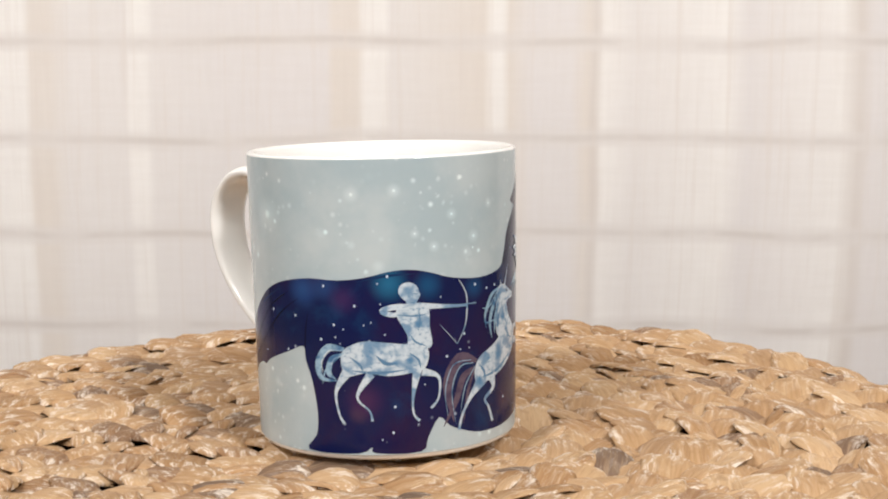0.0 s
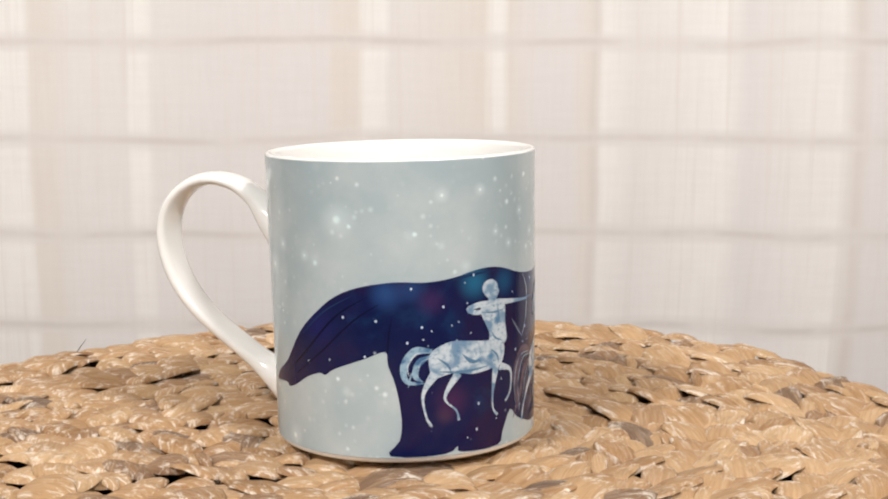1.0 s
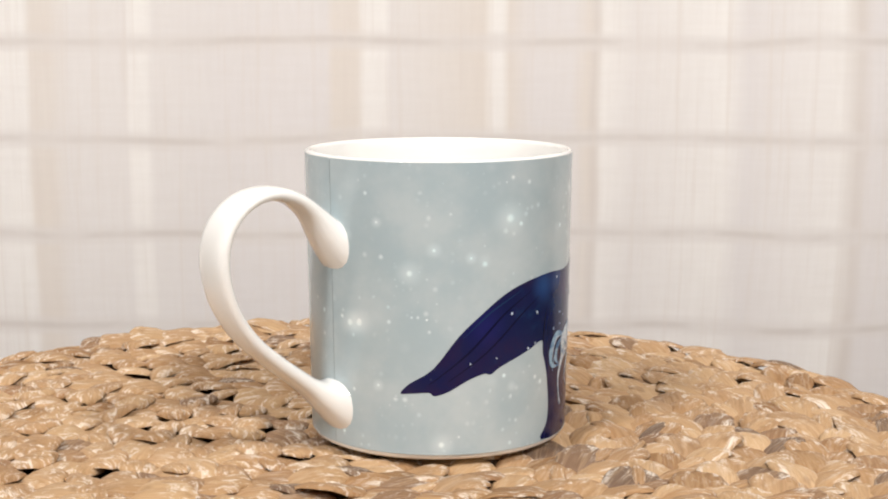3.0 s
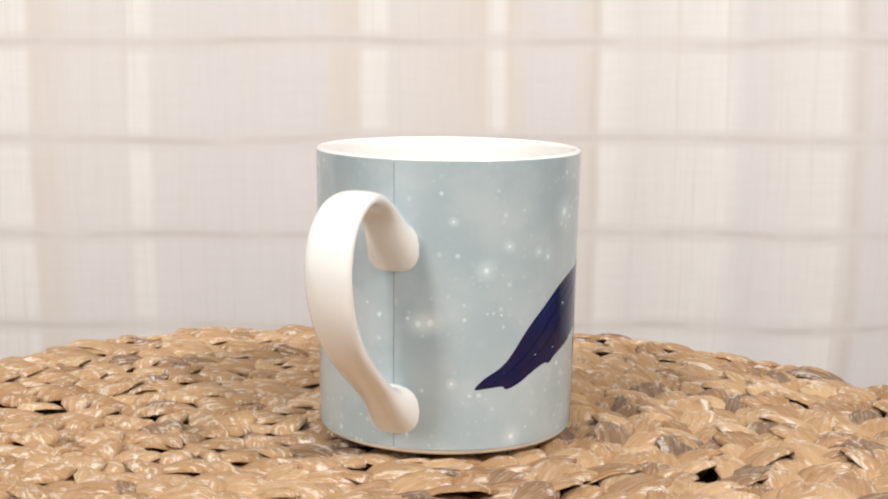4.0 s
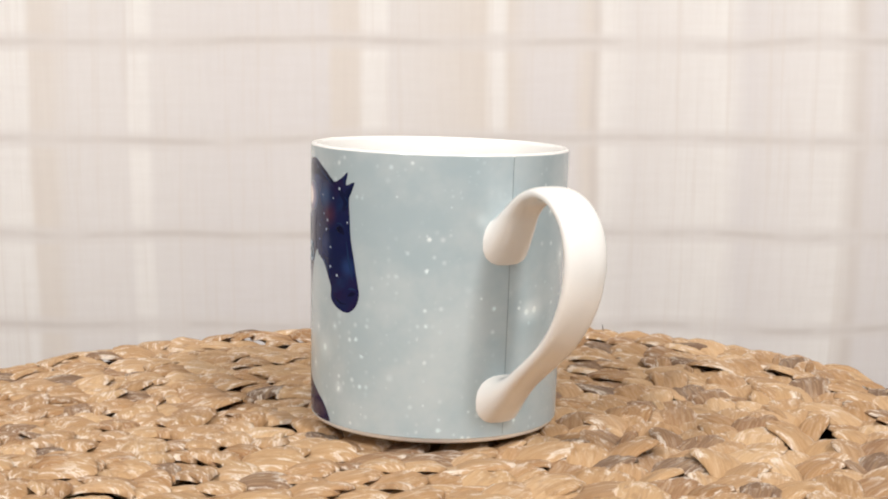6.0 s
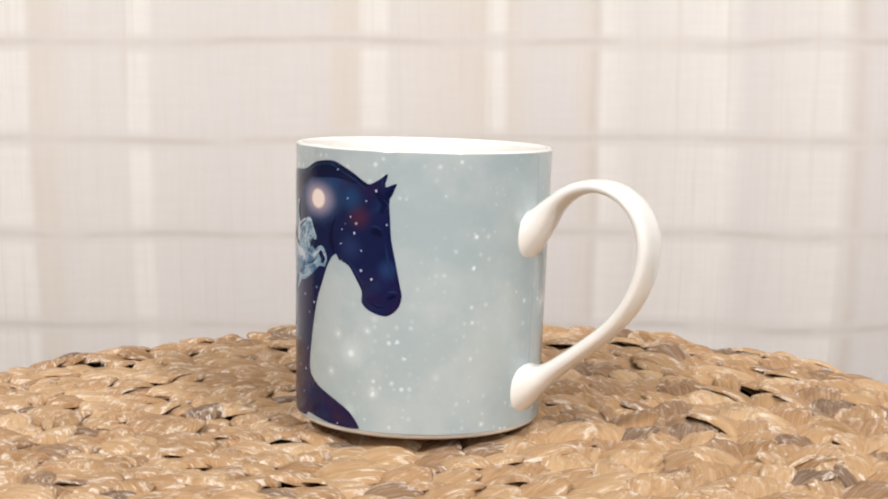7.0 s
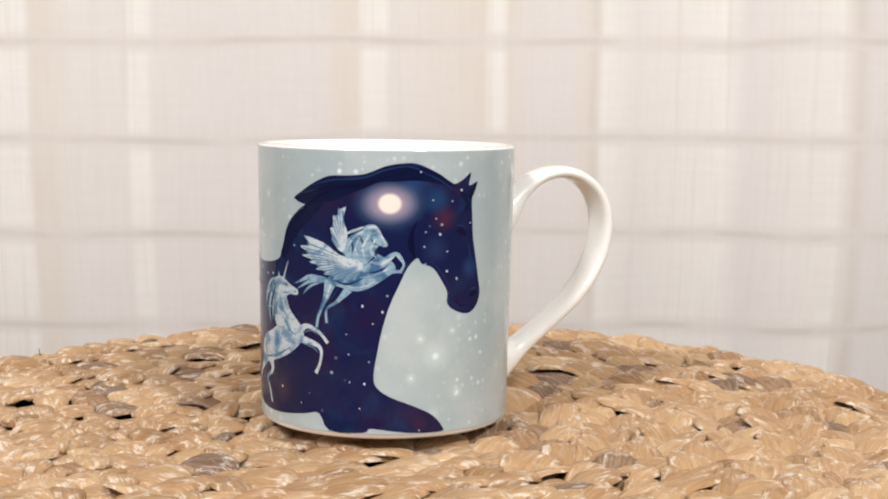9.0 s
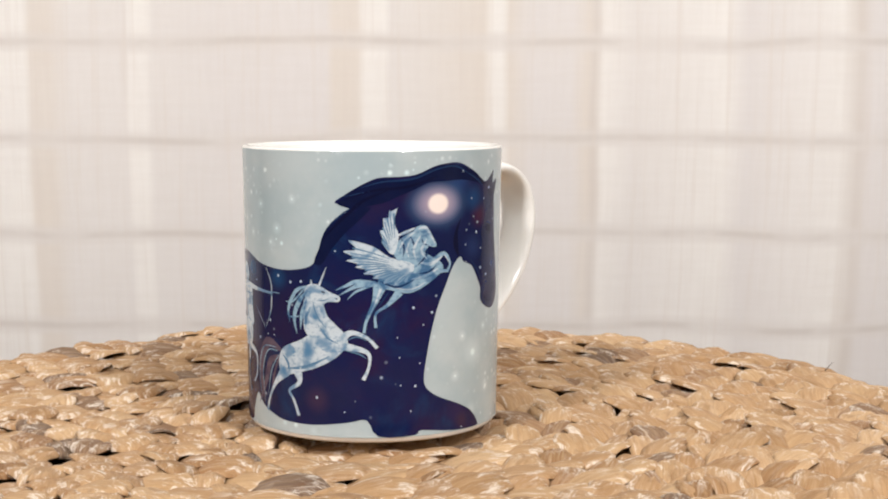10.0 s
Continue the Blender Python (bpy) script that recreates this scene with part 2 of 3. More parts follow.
# dark brown for the shade in the mat's gaps, and for its stray fibres
GAP_SHADE_AND_FIBRE = plain("brown_gap_shade_and_fibre", (0.085, 0.048, 0.024), 0.8, 0.5, 90.0)
MANE = plain("dark_mane_print", (0.004, 0.008, 0.046), 0.16, 0.5, 160.0, gloss=0.2)
STAR = plain("star_white_print", (0.58, 0.68, 0.82), 0.16)
SEAM = plain("dark_seam_line", (0.20, 0.25, 0.26), 0.3)


# ---- mesh helpers ----
def part(name, bm, material, parent=None, label="", smooth=True):
    me = bpy.data.meshes.new(name)
    bm.normal_update()
    bm.to_mesh(me)
    bm.free()
    if smooth:
        for poly in me.polygons:
            poly.use_smooth = True
    me.materials.append(material)
    ob = new(name, me)
    if parent:
        ob.parent = parent
    return tagged(ob, label)


def box(bm, lo, hi):
    m = Matrix.Translation([(a + b) / 2 for a, b in zip(lo, hi)]) @ Matrix.Diagonal([b - a for a, b in zip(lo, hi)] + [1])
    return bmesh.ops.create_cube(bm, size=1, matrix=m)["verts"]


def lathe(bm, profile, steps=192, uv=False):
    rings = []
    for r, z in profile:
        rings.append([bm.verts.new((r * math.cos(2 * math.pi * k / steps), r * math.sin(2 * math.pi * k / steps), z)) for k in range(steps)] if r > 1e-6 else [bm.verts.new((0, 0, z))])
    for a, b in zip(rings, rings[1:]):
        for k in range(steps):
            j = (k + 1) % steps
            loop = [a[k % len(a)], a[j % len(a)], b[j % len(b)], b[k % len(b)]]
            seen = []
            for v in loop:
                if v not in seen:
                    seen.append(v)
            bm.faces.new(seen)


def smooth_line(points, steps=5, closed=False):
    """A curve through the points (Catmull-Rom)."""
    pts = [Vector(p) for p in points]
    n, out = len(pts), []
    for i in range(n if closed else n - 1):
        at = lambda k: pts[k % n] if closed else pts[min(max(k, 0), n - 1)]
        p0, p1, p2, p3 = at(i - 1), at(i), at(i + 1), at(i + 2)
        for s in range(steps):
            t = s / steps
            out.append(0.5 * (2 * p1 + (p2 - p0) * t + (2 * p0 - 5 * p1 + 4 * p2 - p3) * t * t + (3 * p1 - p0 - 3 * p2 + p3) * t ** 3))
    return out if closed else out + [pts[-1]]


# ---- the room: unseen, invented to hold the lamps and bounce their light ----
def slab(name, lo, hi, material, label=""):
    bm = bmesh.new()
    box(bm, lo, hi)
    return tagged(part(name, bm, material, None, label, smooth=False), kind="structure")


def wall_with_lamp_hole(name, axis, near, far, lo, hi, lamp_hole):
    """An added wall from lo to hi along the other axis, with one opening for a lamp (from, to, sill, head)."""
    bm = bmesh.new()
    a, b, sill, head = lamp_hole
    for u0, u1, z0, z1 in ((lo, a, FLOOR, CEIL), (b, hi, FLOOR, CEIL), (a, b, FLOOR, sill), (a, b, head, CEIL)):
        if axis == "x":
            box(bm, (near, u0, z0), (far, u1, z1))
        else:
            box(bm, (u0, near, z0), (u1, far, z1))
    return tagged(part(name, bm, WALL, None, "unseen added beige wall with an opening for a fill lamp", smooth=False), kind="structure")


FLOOR, CEIL = -0.83, 1.6
slab("floor", (-1.5, -2.2, FLOOR - 0.1), (1.5, 1.1, FLOOR), BOARD, "dark oak board floor")
# made-up ceiling, left open above the mat's front for the two key lamps
roof = bmesh.new()
for x0, x1, y0, y1 in ((-1.5, -1.24, -2.2, 1.1), (1.24, 1.5, -2.2, 1.1), (-0.76, 0.76, -2.2, 1.1), (-1.24, -0.76, -2.2, -1.64), (-1.24, -0.76, -1.16, 1.1), (0.76, 1.24, -2.2, -1.64), (0.76, 1.24, -1.16, 1.1)):
    box(roof, (x0, y0, CEIL), (x1, y1, CEIL + 0.1))
tagged(part("ceiling", roof, PAINT, None, "unseen added white ceiling with two openings for the key lamps", smooth=False), kind="structure")
slab("wall_north", (-1.3, 0.9, FLOOR), (1.3, 1.1, CEIL), WALL, "unseen added beige wall closing the room")
wall_with_lamp_hole("wall_west", "x", -1.5, -1.3, -2.2, 1.1, (-0.7, -0.2, -0.05, 1.15))
wall_with_lamp_hole("wall_east", "x", 1.3, 1.5, -2.2, 1.1, (-0.7, -0.2, -0.05, 1.15))
wall_with_lamp_hole("wall_south", "y", -2.2, -2.0, -1.3, 1.3, (-0.6, 0.6, 0.75, 1.35))


def curtain():
    bm = bmesh.new()
    uv = bm.loops.layers.uv.new("UVMap")
    nx, nz = 150, 60
    grid = []
    for j in range(nz + 1):
        z = -0.16 + 1.26 * j / nz
        row = []
        for i in range(nx + 1):
            x = -0.9 + 1.8 * i / nx
            # the last term leans the foot back, shaping in a darker lower edge
            y = 0.4 + 0.004 * math.sin(x * 17 + 0.4) + 0.003 * math.sin(x * 41 + 1.3 + z) + 0.002 * noise.noise((x * 9, 0, z * 5)) + 0.5 * max(0.1 - z, 0) ** 2
            row.append(bm.verts.new((x, y, z)))
        grid.append(row)
    for j in range(nz):
        for i in range(nx):
            f = bm.faces.new((grid[j][i], grid[j][i + 1], grid[j + 1][i + 1], grid[j + 1][i]))
            for loop in f.loops:
                loop[uv].uv = (loop.vert.co.x, loop.vert.co.z)
    ob = part("curtain", bm, CLOTH, None, "off-white checked linen cloth hanging behind the mat")
    mod = ob.modifiers.new("thickness", "SOLIDIFY")
    mod.thickness, mod.offset = 0.0012, 1.0
    return tagged(ob, category="curtain")


curtain()


def table():
    top_z = -0.16
    ob = new("table")
    bm = bmesh.new()
    box(bm, (-0.62, -0.36, top_z - 0.028), (0.62, 0.52, top_z))
    bmesh.ops.bevel(bm, geom=bm.edges[:], offset=0.004, segments=2, affect="EDGES")
    part("tabletop", bm, BOARD, ob, smooth=False)
    for x in (-0.56, 0.56):
        for y in (-0.30, 0.46):
            bm = bmesh.new()
            box(bm, (x - 0.025, y - 0.025, FLOOR), (x + 0.025, y + 0.025, top_z - 0.028))
            bmesh.ops.bevel(bm, geom=bm.edges[:], offset=0.003, segments=1, affect="EDGES")
            part("leg", bm, BOARD, ob, smooth=False)
    tagged(ob, "dark oak table under the woven mat", "table")


table()

MAT_LOW = -0.0170


def turntable():
    ob = new("turntable")
    bm = bmesh.new()
    lathe(bm, [(0, -0.16), (0.068, -0.16), (0.070, -0.092), (0.070, -0.045), (0.066, -0.040), (0, -0.040)], 64)
    part("base", bm, PLASTIC, ob)
    bm = bmesh.new()
    lathe(bm, [(0, -0.040), (0.110, -0.040), (0.112, -0.037), (0.112, MAT_LOW - 0.002), (0.110, MAT_LOW), (0, MAT_LOW)], 96)
    part("plate", bm, PLASTIC, ob)
    tagged(ob, "grey plastic turntable carrying the round woven mat", "turntable")


turntable()


# ---- the woven mat ----
PITCH, MAT_R, LEAN = 0.0190, 0.182, 0.12


def swell(x, y):
    """The mat's uneven height, mostly towards its rim."""
    r, phi = math.hypot(x, y), math.atan2(y, x)
    rim = (r / 0.17) ** 2
    z = rim * (0.0028 + 0.0016 * math.cos(2 * (phi - radians(50))) + 0.0021 * math.cos(phi - radians(45)))
    return z + 0.0009 * noise.noise((x * 28, y * 28, 0.3))


def strip_mesh(seed):
    """One visible crossing of a flat dried leaf: a thin creased petal, its tail tucked deep under, its rounded head lying on the next."""
    rnd = random.Random(seed)
    bm = bmesh.new()
    uv = bm.loops.layers.uv.new("UVMap")
    head, tail, thick = 0.0096 * rnd.uniform(0.9, 1.15), 0.0160, 0.0009
    width, high = 0.0068 * rnd.uniform(0.8, 1.22), 0.0017 * rnd.uniform(0.7, 1.35)
    skew, bend, lean, rise = rnd.uniform(-0.2, 0.2), rnd.uniform(-0.0018, 0.0018), rnd.uniform(-0.12, 0.12), rnd.uniform(0.0003, 0.0014)
    blunt, curl = rnd.uniform(1.9, 3.4), rnd.uniform(0.0014, 0.0030)
    creases = [(rnd.uniform(-0.9, 0.9), rnd.uniform(0.06, 0.14), rnd.uniform(0.0001, 0.0003)) for _ in range(5)]
    across = [-1.0, -0.9, -0.7, -0.46, -0.22, 0.02, 0.26, 0.5, 0.74, 0.92, 1.0]
    stations = [-1.0, -0.75, -0.5, -0.25, 0.0, 0.25, 0.5, 0.7, 0.86, 0.96, 1.0]
    rings, place = [], {}
    for u in stations:
        taper = max(1 - abs(u) ** (blunt if u > 0 else 2.2), 0.05) ** (0.55 if u > 0 else 0.7)
        w = width * (1 + rnd.uniform(-0.08, 0.08)) * taper * (1 + skew * u)
        dive = curl * u ** 4 if u > 0 else 0.0085 * abs(u) ** 2.4
        upper, lower = [], []
        for v in across:
            top = high * (1 - 0.3 * u * u) * max(1 - abs(v) ** 3.4, 0) ** 0.7 + lean * v * w + rise * u - dive
            for at, wide, deep in creases:
                top -= deep * math.exp(-((v - at * (0.6 + 0.3 * u)) / wide) ** 2)
            x = u * (head if u > 0 else tail) + 0.0012 * skew * v - 0.0011 * max(u, 0) * v * v
            y = v * w + bend * (1 - u * u) + rnd.uniform(-1, 1) * 0.00022
            z = top + rnd.uniform(-1, 1) * 0.0001
            for ring, down in ((upper, 0.0), (lower, thick * (1.25 - abs(v)))):
                vert = bm.verts.new((x, y, z - down))
                place[vert] = (u * 0.0138, v * w)
                ring.append(vert)
        rings.append(upper + lower[::-1])
    for a, b in zip(rings, rings[1:]):
        for k in range(len(a)):
            j = (k + 1) % len(a)
            bm.faces.new((a[k], b[k], b[j], a[j]))
    bm.faces.new(rings[0])
    bm.faces.new(rings[-1][::-1])
    bmesh.ops.recalc_face_normals(bm, faces=bm.faces[:])
    for f in bm.faces:
        for loop in f.loops:
            loop[uv].uv = place[loop.vert]
    me = bpy.data.meshes.new("strip")
    bm.to_mesh(me)
    bm.free()
    for poly in me.polygons:
        poly.use_smooth = True
    me.materials.append(LEAF)
    return me


MUG_X, MUG_Y = -0.00587, -0.01064


def woven_mat():
    rnd = random.Random(11)
    bm = bmesh.new()
    # a dark sheet below the strips paints the shade seen between them
    rings = []
    for j in range(25):
        r = 0.176 * j / 24
        rings.append([(r * math.cos(k * math.pi / 48), r * math.sin(k * math.pi / 48)) for k in range(96)])
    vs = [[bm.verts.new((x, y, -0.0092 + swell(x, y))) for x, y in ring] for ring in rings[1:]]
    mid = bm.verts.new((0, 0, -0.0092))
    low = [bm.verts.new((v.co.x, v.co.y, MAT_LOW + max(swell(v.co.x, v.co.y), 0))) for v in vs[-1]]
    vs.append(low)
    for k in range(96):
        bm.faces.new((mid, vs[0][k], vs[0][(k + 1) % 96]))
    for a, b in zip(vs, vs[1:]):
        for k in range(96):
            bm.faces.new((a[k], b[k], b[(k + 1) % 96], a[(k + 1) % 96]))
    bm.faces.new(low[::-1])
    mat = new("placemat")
    part("core", bm, GAP_SHADE_AND_FIBRE, mat, "dark brown sheet under the braid, standing in for shade in the gaps")
    meshes = [strip_mesh(s) for s in range(18)]
    joined, count, phi, side, made = bmesh.new(), 0, 0.0, 1, []
    while True:
        r = 0.012 + PITCH * phi / (2 * math.pi)
        if r > MAT_R - 0.004:
            break
        spot_r = r + side * 0.0049 + rnd.uniform(-1, 1) * 0.0008
        x, y = spot_r * math.cos(phi), spot_r * math.sin(phi)
        turn = phi + math.pi / 2 + side * radians(24 + rnd.uniform(-11, 11))
        size = rnd.uniform(0.82, 1.2)
        lift = -0.0036 + rnd.uniform(-0.0015, 0.0010) + swell(x, y)
        if r > MAT_R - PITCH and side > 0:
            lift -= 0.0012
        under = math.hypot(x - MUG_X, y - MUG_Y) < 0.048
        if under:
            lift = min(lift, -0.0045)
        m = Matrix.LocRotScale((x, y, lift), Euler((rnd.uniform(-0.10, 0.10) + side * LEAN, rnd.uniform(-0.07, 0.07), turn)), (size, size * rnd.uniform(0.85, 1.1), 1.0))
        if rnd.random() > 0.015 or r < 0.05 or r > 0.15:
            made.append((abs(r - 0.105), m, meshes[rnd.randrange(18)]))
        if rnd.random() < 0.22 and not under:
            sliver = Matrix.LocRotScale((x + rnd.uniform(-0.004, 0.004), y + rnd.uniform(-0.004, 0.004), lift + 0.0008), Euler((rnd.uniform(-0.3, 0.3), rnd.uniform(-0.1, 0.1), turn + rnd.uniform(-0.5, 0.5))), (rnd.uniform(0.7, 1.0), rnd.uniform(0.25, 0.45), 0.8))
            made.append((1.0, sliver, meshes[rnd.randrange(18)]))
        phi += 0.5 * 0.0130 * rnd.uniform(0.84, 1.16) / max(r, 0.012)
        side = -side
    made.sort(key=lambda row: row[0])
    for k, (_, m, me) in enumerate(made):
        if k < 300:
            ob = new("strip", me)
            ob.parent = mat
            ob.matrix_basis = m
        else:
            moved = me.copy()
            moved.transform(m)
            joined.from_mesh(moved)
            bpy.data.meshes.remove(moved)
    tagged(part("braided_strip", joined, LEAF, mat), kind="stuff")
    # stray fibres that stick up from the rim
    for degrees, lean in ((-104, 0.15), (111, -0.9), (64, 0.6)):
        a = radians(degrees)
        line = smooth_line([(0, 0, 0), (lean * 0.0025, 0, 0.0024), (lean * 0.0052, 0, 0.0046)], 4)
        bm = bmesh.new()
        rings = []
        for k, p in enumerate(line):
            thin = 0.00028 * (1 - 0.75 * k / (len(line) - 1))
            rings.append([bm.verts.new((p.x + thin * math.cos(i * math.pi / 3), thin * math.sin(i * math.pi / 3), p.z)) for i in range(6)])
        for lo, hi in zip(rings, rings[1:]):
            for i in range(6):
                bm.faces.new((lo[i], lo[(i + 1) % 6], hi[(i + 1) % 6], hi[i]))
        bm.faces.new(rings[-1])
        ob = part("fibre", bm, GAP_SHADE_AND_FIBRE, mat, "stray dark fibre")
        ob.matrix_basis = Matrix.Translation((0.176 * math.cos(a), 0.176 * math.sin(a), -0.0015)) @ Matrix.Rotation(a + math.pi / 2, 4, "Z")
    return tagged(mat, "round placemat braided from tan dried water hyacinth", "placemat")


# ---- the mug ----
def wall_radius(z):
    return R_LOW + (R_TOP - R_LOW) * z / TALL


def wrap(bm, proud):
    """Rolls a flat drawing (degrees across, millimetres up) onto the mug's wall."""
    uv = bm.loops.layers.uv.new("UVMap")
    flat = {}
    for v in bm.verts:
        d, mm = v.co.x, v.co.y
        r = wall_radius(mm / 1000) + proud + v.co.z
        flat[v] = at_print(d, mm)
        v.co = (r * math.cos(radians(d)), r * math.sin(radians(d)), mm / 1000)
    for f in bm.faces:
        for loop in f.loops:
            loop[uv].uv = flat[loop.vert][:2]
    for f in bm.faces:
        f.normal_update()
        c = f.calc_center_median()
        if f.normal.x * c.x + f.normal.y * c.y < 0:
            f.normal_flip()


def fill(bm, outline, level=0.0, step=2.0):
    """Adds a filled flat shape, cut into narrow upright bands so that it can be rolled."""
    part_bm = bmesh.new()
    part_bm.faces.new([part_bm.verts.new((p[0], p[1], 0)) for p in outline])
    bmesh.ops.triangulate(part_bm, faces=part_bm.faces[:])
    lo, hi = min(p[0] for p in outline), max(p[0] for p in outline)
    d = math.ceil(lo / step) * step
    while d < hi:
        bmesh.ops.bisect_plane(part_bm, geom=part_bm.verts[:] + part_bm.edges[:] + part_bm.faces[:], plane_co=(d + 0.013, 0, 0), plane_no=(1, 0, 0), dist=1e-5)
        d += step
    for v in part_bm.verts:
        v.co.z = level
    me = bpy.data.meshes.new("flat")
    part_bm.to_mesh(me)
    part_bm.free()
    bm.from_mesh(me)
    bpy.data.meshes.remove(me)


DEG = 0.705


def brush(bm, points, widths, level):
    """A tapered stroke through points (degrees, mm), with widths in mm."""
    line = smooth_line([(p[0] * DEG, p[1], w) for p, w in zip(points, widths)], 5)
    left, right = [], []
    for k, p in enumerate(line):
        a, b = line[max(k - 1, 0)], line[min(k + 1, len(line) - 1)]
        t = Vector((b.x - a.x, b.y - a.y)).normalized()
        w = max(p.z, 0.05) / 2
        left.append(((p.x - t.y * w) / DEG, p.y + t.x * w))
        right.append(((p.x + t.y * w) / DEG, p.y - t.x * w))
    for k in range(len(line) - 1):
        q = [left[k], left[k + 1], right[k + 1], right[k]]
        if all(abs(q[i][0] - q[j][0]) + abs(q[i][1] - q[j][1]) > 1e-4 for i in range(4) for j in range(i)):
            bm.faces.new([bm.verts.new((*p, level)) for p in q])


def drawing(name, material, parent, proud, shapes=(), strokes=(), label=""):
    bm = bmesh.new()
    level = 0.0
    for outline, curve in shapes:
        fill(bm, smooth_line([(x, y, 0) for x, y in outline], curve, True), level)
        level += 0.000006
    for points, widths in strokes:
        brush(bm, points, widths, level)
        level += 0.000006
    wrap(bm, proud)
    return part(name, bm, material, parent, label)


def handle_mesh(theta):
    """A flat strap that leaves the wall high up, swings out and comes back low down."""
    path = [(38.0, 61.0), (42.4, 65.2), (47.2, 71.2), (52.5, 75.6), (58.0, 77.9), (63.8, 78.5), (69.5, 77.0), (74.2, 73.8), (77.6, 69.4), (79.4, 63.8), (79.5, 57.4), (77.6, 49.6), (73.8, 42.2), (68.5, 35.7), (62.0, 30.0), (55.0, 24.6), (48.8, 19.9), (43.6, 16.2), (38.0, 13.0)]
    wide = [19, 15.0, 12.3, 11.9, 12.3, 13.0, 13.6, 14.0, 14.3, 14.4, 14.2, 13.8, 13.2, 12.6, 12.1, 11.7, 11.7, 13.8, 18.5]
    thick = [18.5, 10.6, 6.2, 4.8, 4.3, 4.2, 4.3, 4.4, 4.5, 4.6, 4.7, 4.8, 4.8, 4.9, 5.0, 5.3, 6.2, 9.8, 17.5]
    line = smooth_line([(a, b, 0) for a, b in path], 5)
    sizes = smooth_line([(a, b, 0) for a, b in zip(wide, thick)], 5)
    bm = bmesh.new()
    rings, n = [], 20
    for k, p in enumerate(line):
        a, b = line[max(k - 1, 0)], line[min(k + 1, len(line) - 1)]
        t = (b - a).normalized()
        near = min(k, len(line) - 1 - k) / 9
        if near < 1:
            t = (t * near + Vector((1 if k < 20 else -1, 0, 0)) * (1 - near)).normalized()
        w, h = sizes[k].x / 2, sizes[k].y / 2
        ring = []
        for i in range(n):
            c, s = math.cos(2 * math.pi * i / n), math.sin(2 * math.pi * i / n)
            c, s = math.copysign(abs(c) ** 0.8, c), math.copysign(abs(s) ** 0.85, s)
            ring.append(bm.verts.new(((p.x - t.y * h * s) / 1000, w * c / 1000, (p.y + t.x * h * s) / 1000)))
        rings.append(ring)
    for a, b in zip(rings, rings[1:]):
        for i in range(n):
            bm.faces.new((a[i], a[(i + 1) % n], b[(i + 1) % n], b[i]))
    bm.faces.new(rings[0][::-1])
    bm.faces.new(rings[-1])
    bmesh.ops.recalc_face_normals(bm, faces=bm.faces[:])
    for v in bm.verts:
        r = math.hypot(v.co.x, v.co.y)
        floor_r = wall_radius(v.co.z) - 0.0012
        if r < floor_r:
            v.co.x = math.sqrt(max(floor_r ** 2 - v.co.y ** 2, 0))
    bmesh.ops.rotate(bm, verts=bm.verts[:], matrix=Matrix.Rotation(radians(theta), 3, "Z"))
    return bm


def mug():
    ob = new("mug")
    bm = bmesh.new()
    w = 0.0023
    inside = [(R_TOP - w * 0.9, TALL - 0.0012), (R_TOP - w, TALL - 0.004), (R_LOW - w, 0.011), (R_LOW - w - 0.0015, 0.0075), (R_LOW - w - 0.006, 0.0055), (0, 0.005)]
    outside = [(0, 0.0022), (0.0315, 0.0022), (0.0345, 0.0006), (0.0360, 0.0), (0.0382, 0.0001), (0.0391, 0.0006), (0.03955, 0.0016), (wall_radius(0.006), 0.006)]
    outside += [(wall_radius(z), z) for z in (0.02, 0.04, 0.06, 0.075, TALL - 0.003)]
    outside += [(R_TOP - 0.00003, TALL - 0.0006), (R_TOP - 0.0005, TALL - 0.00015), (R_TOP - 0.0011, TALL), (R_TOP - 0.0017, TALL - 0.0004)]
    lathe(bm, outside + inside)
    bmesh.ops.recalc_face_normals(bm, faces=bm.faces[:])
    part("body", bm, CHINA, ob, "glossy white china wall with a bare foot and rim")
    # the pale print goes right round, but for a hair at the seam under the handle
    bm = bmesh.new()
    rows = [1.9, 6, 20, 40, 60, 75, 84, 87.45]
    cols = [[bm.verts.new((135.6 + 359.6 * k / 200, mm, 0)) for mm in rows] for k in range(201)]
    for a, b in zip(cols, cols[1:]):
        for j in range(len(rows) - 1):
            bm.faces.new((a[j], b[j], b[j + 1], a[j + 1]))
    wrap(bm, 0.00004)
    part("sky_print", bm, SKY, ob, "pale grey-blue star print round the wall")
    bm = bmesh.new()
    fill(bm, [(135.15, 2.0), (135.6, 2.0), (135.6, 87.2), (135.15, 87.2)])
    wrap(bm, 0.00003)
    part("print_seam", bm, SEAM, ob, "thin dark seam of the print")
    part("handle", handle_mesh(134.2), CHINA, ob, "glossy white strap handle")
    artwork(ob)
    return tagged(ob, "white china mug with a starry blue horse printed round it", "mug")


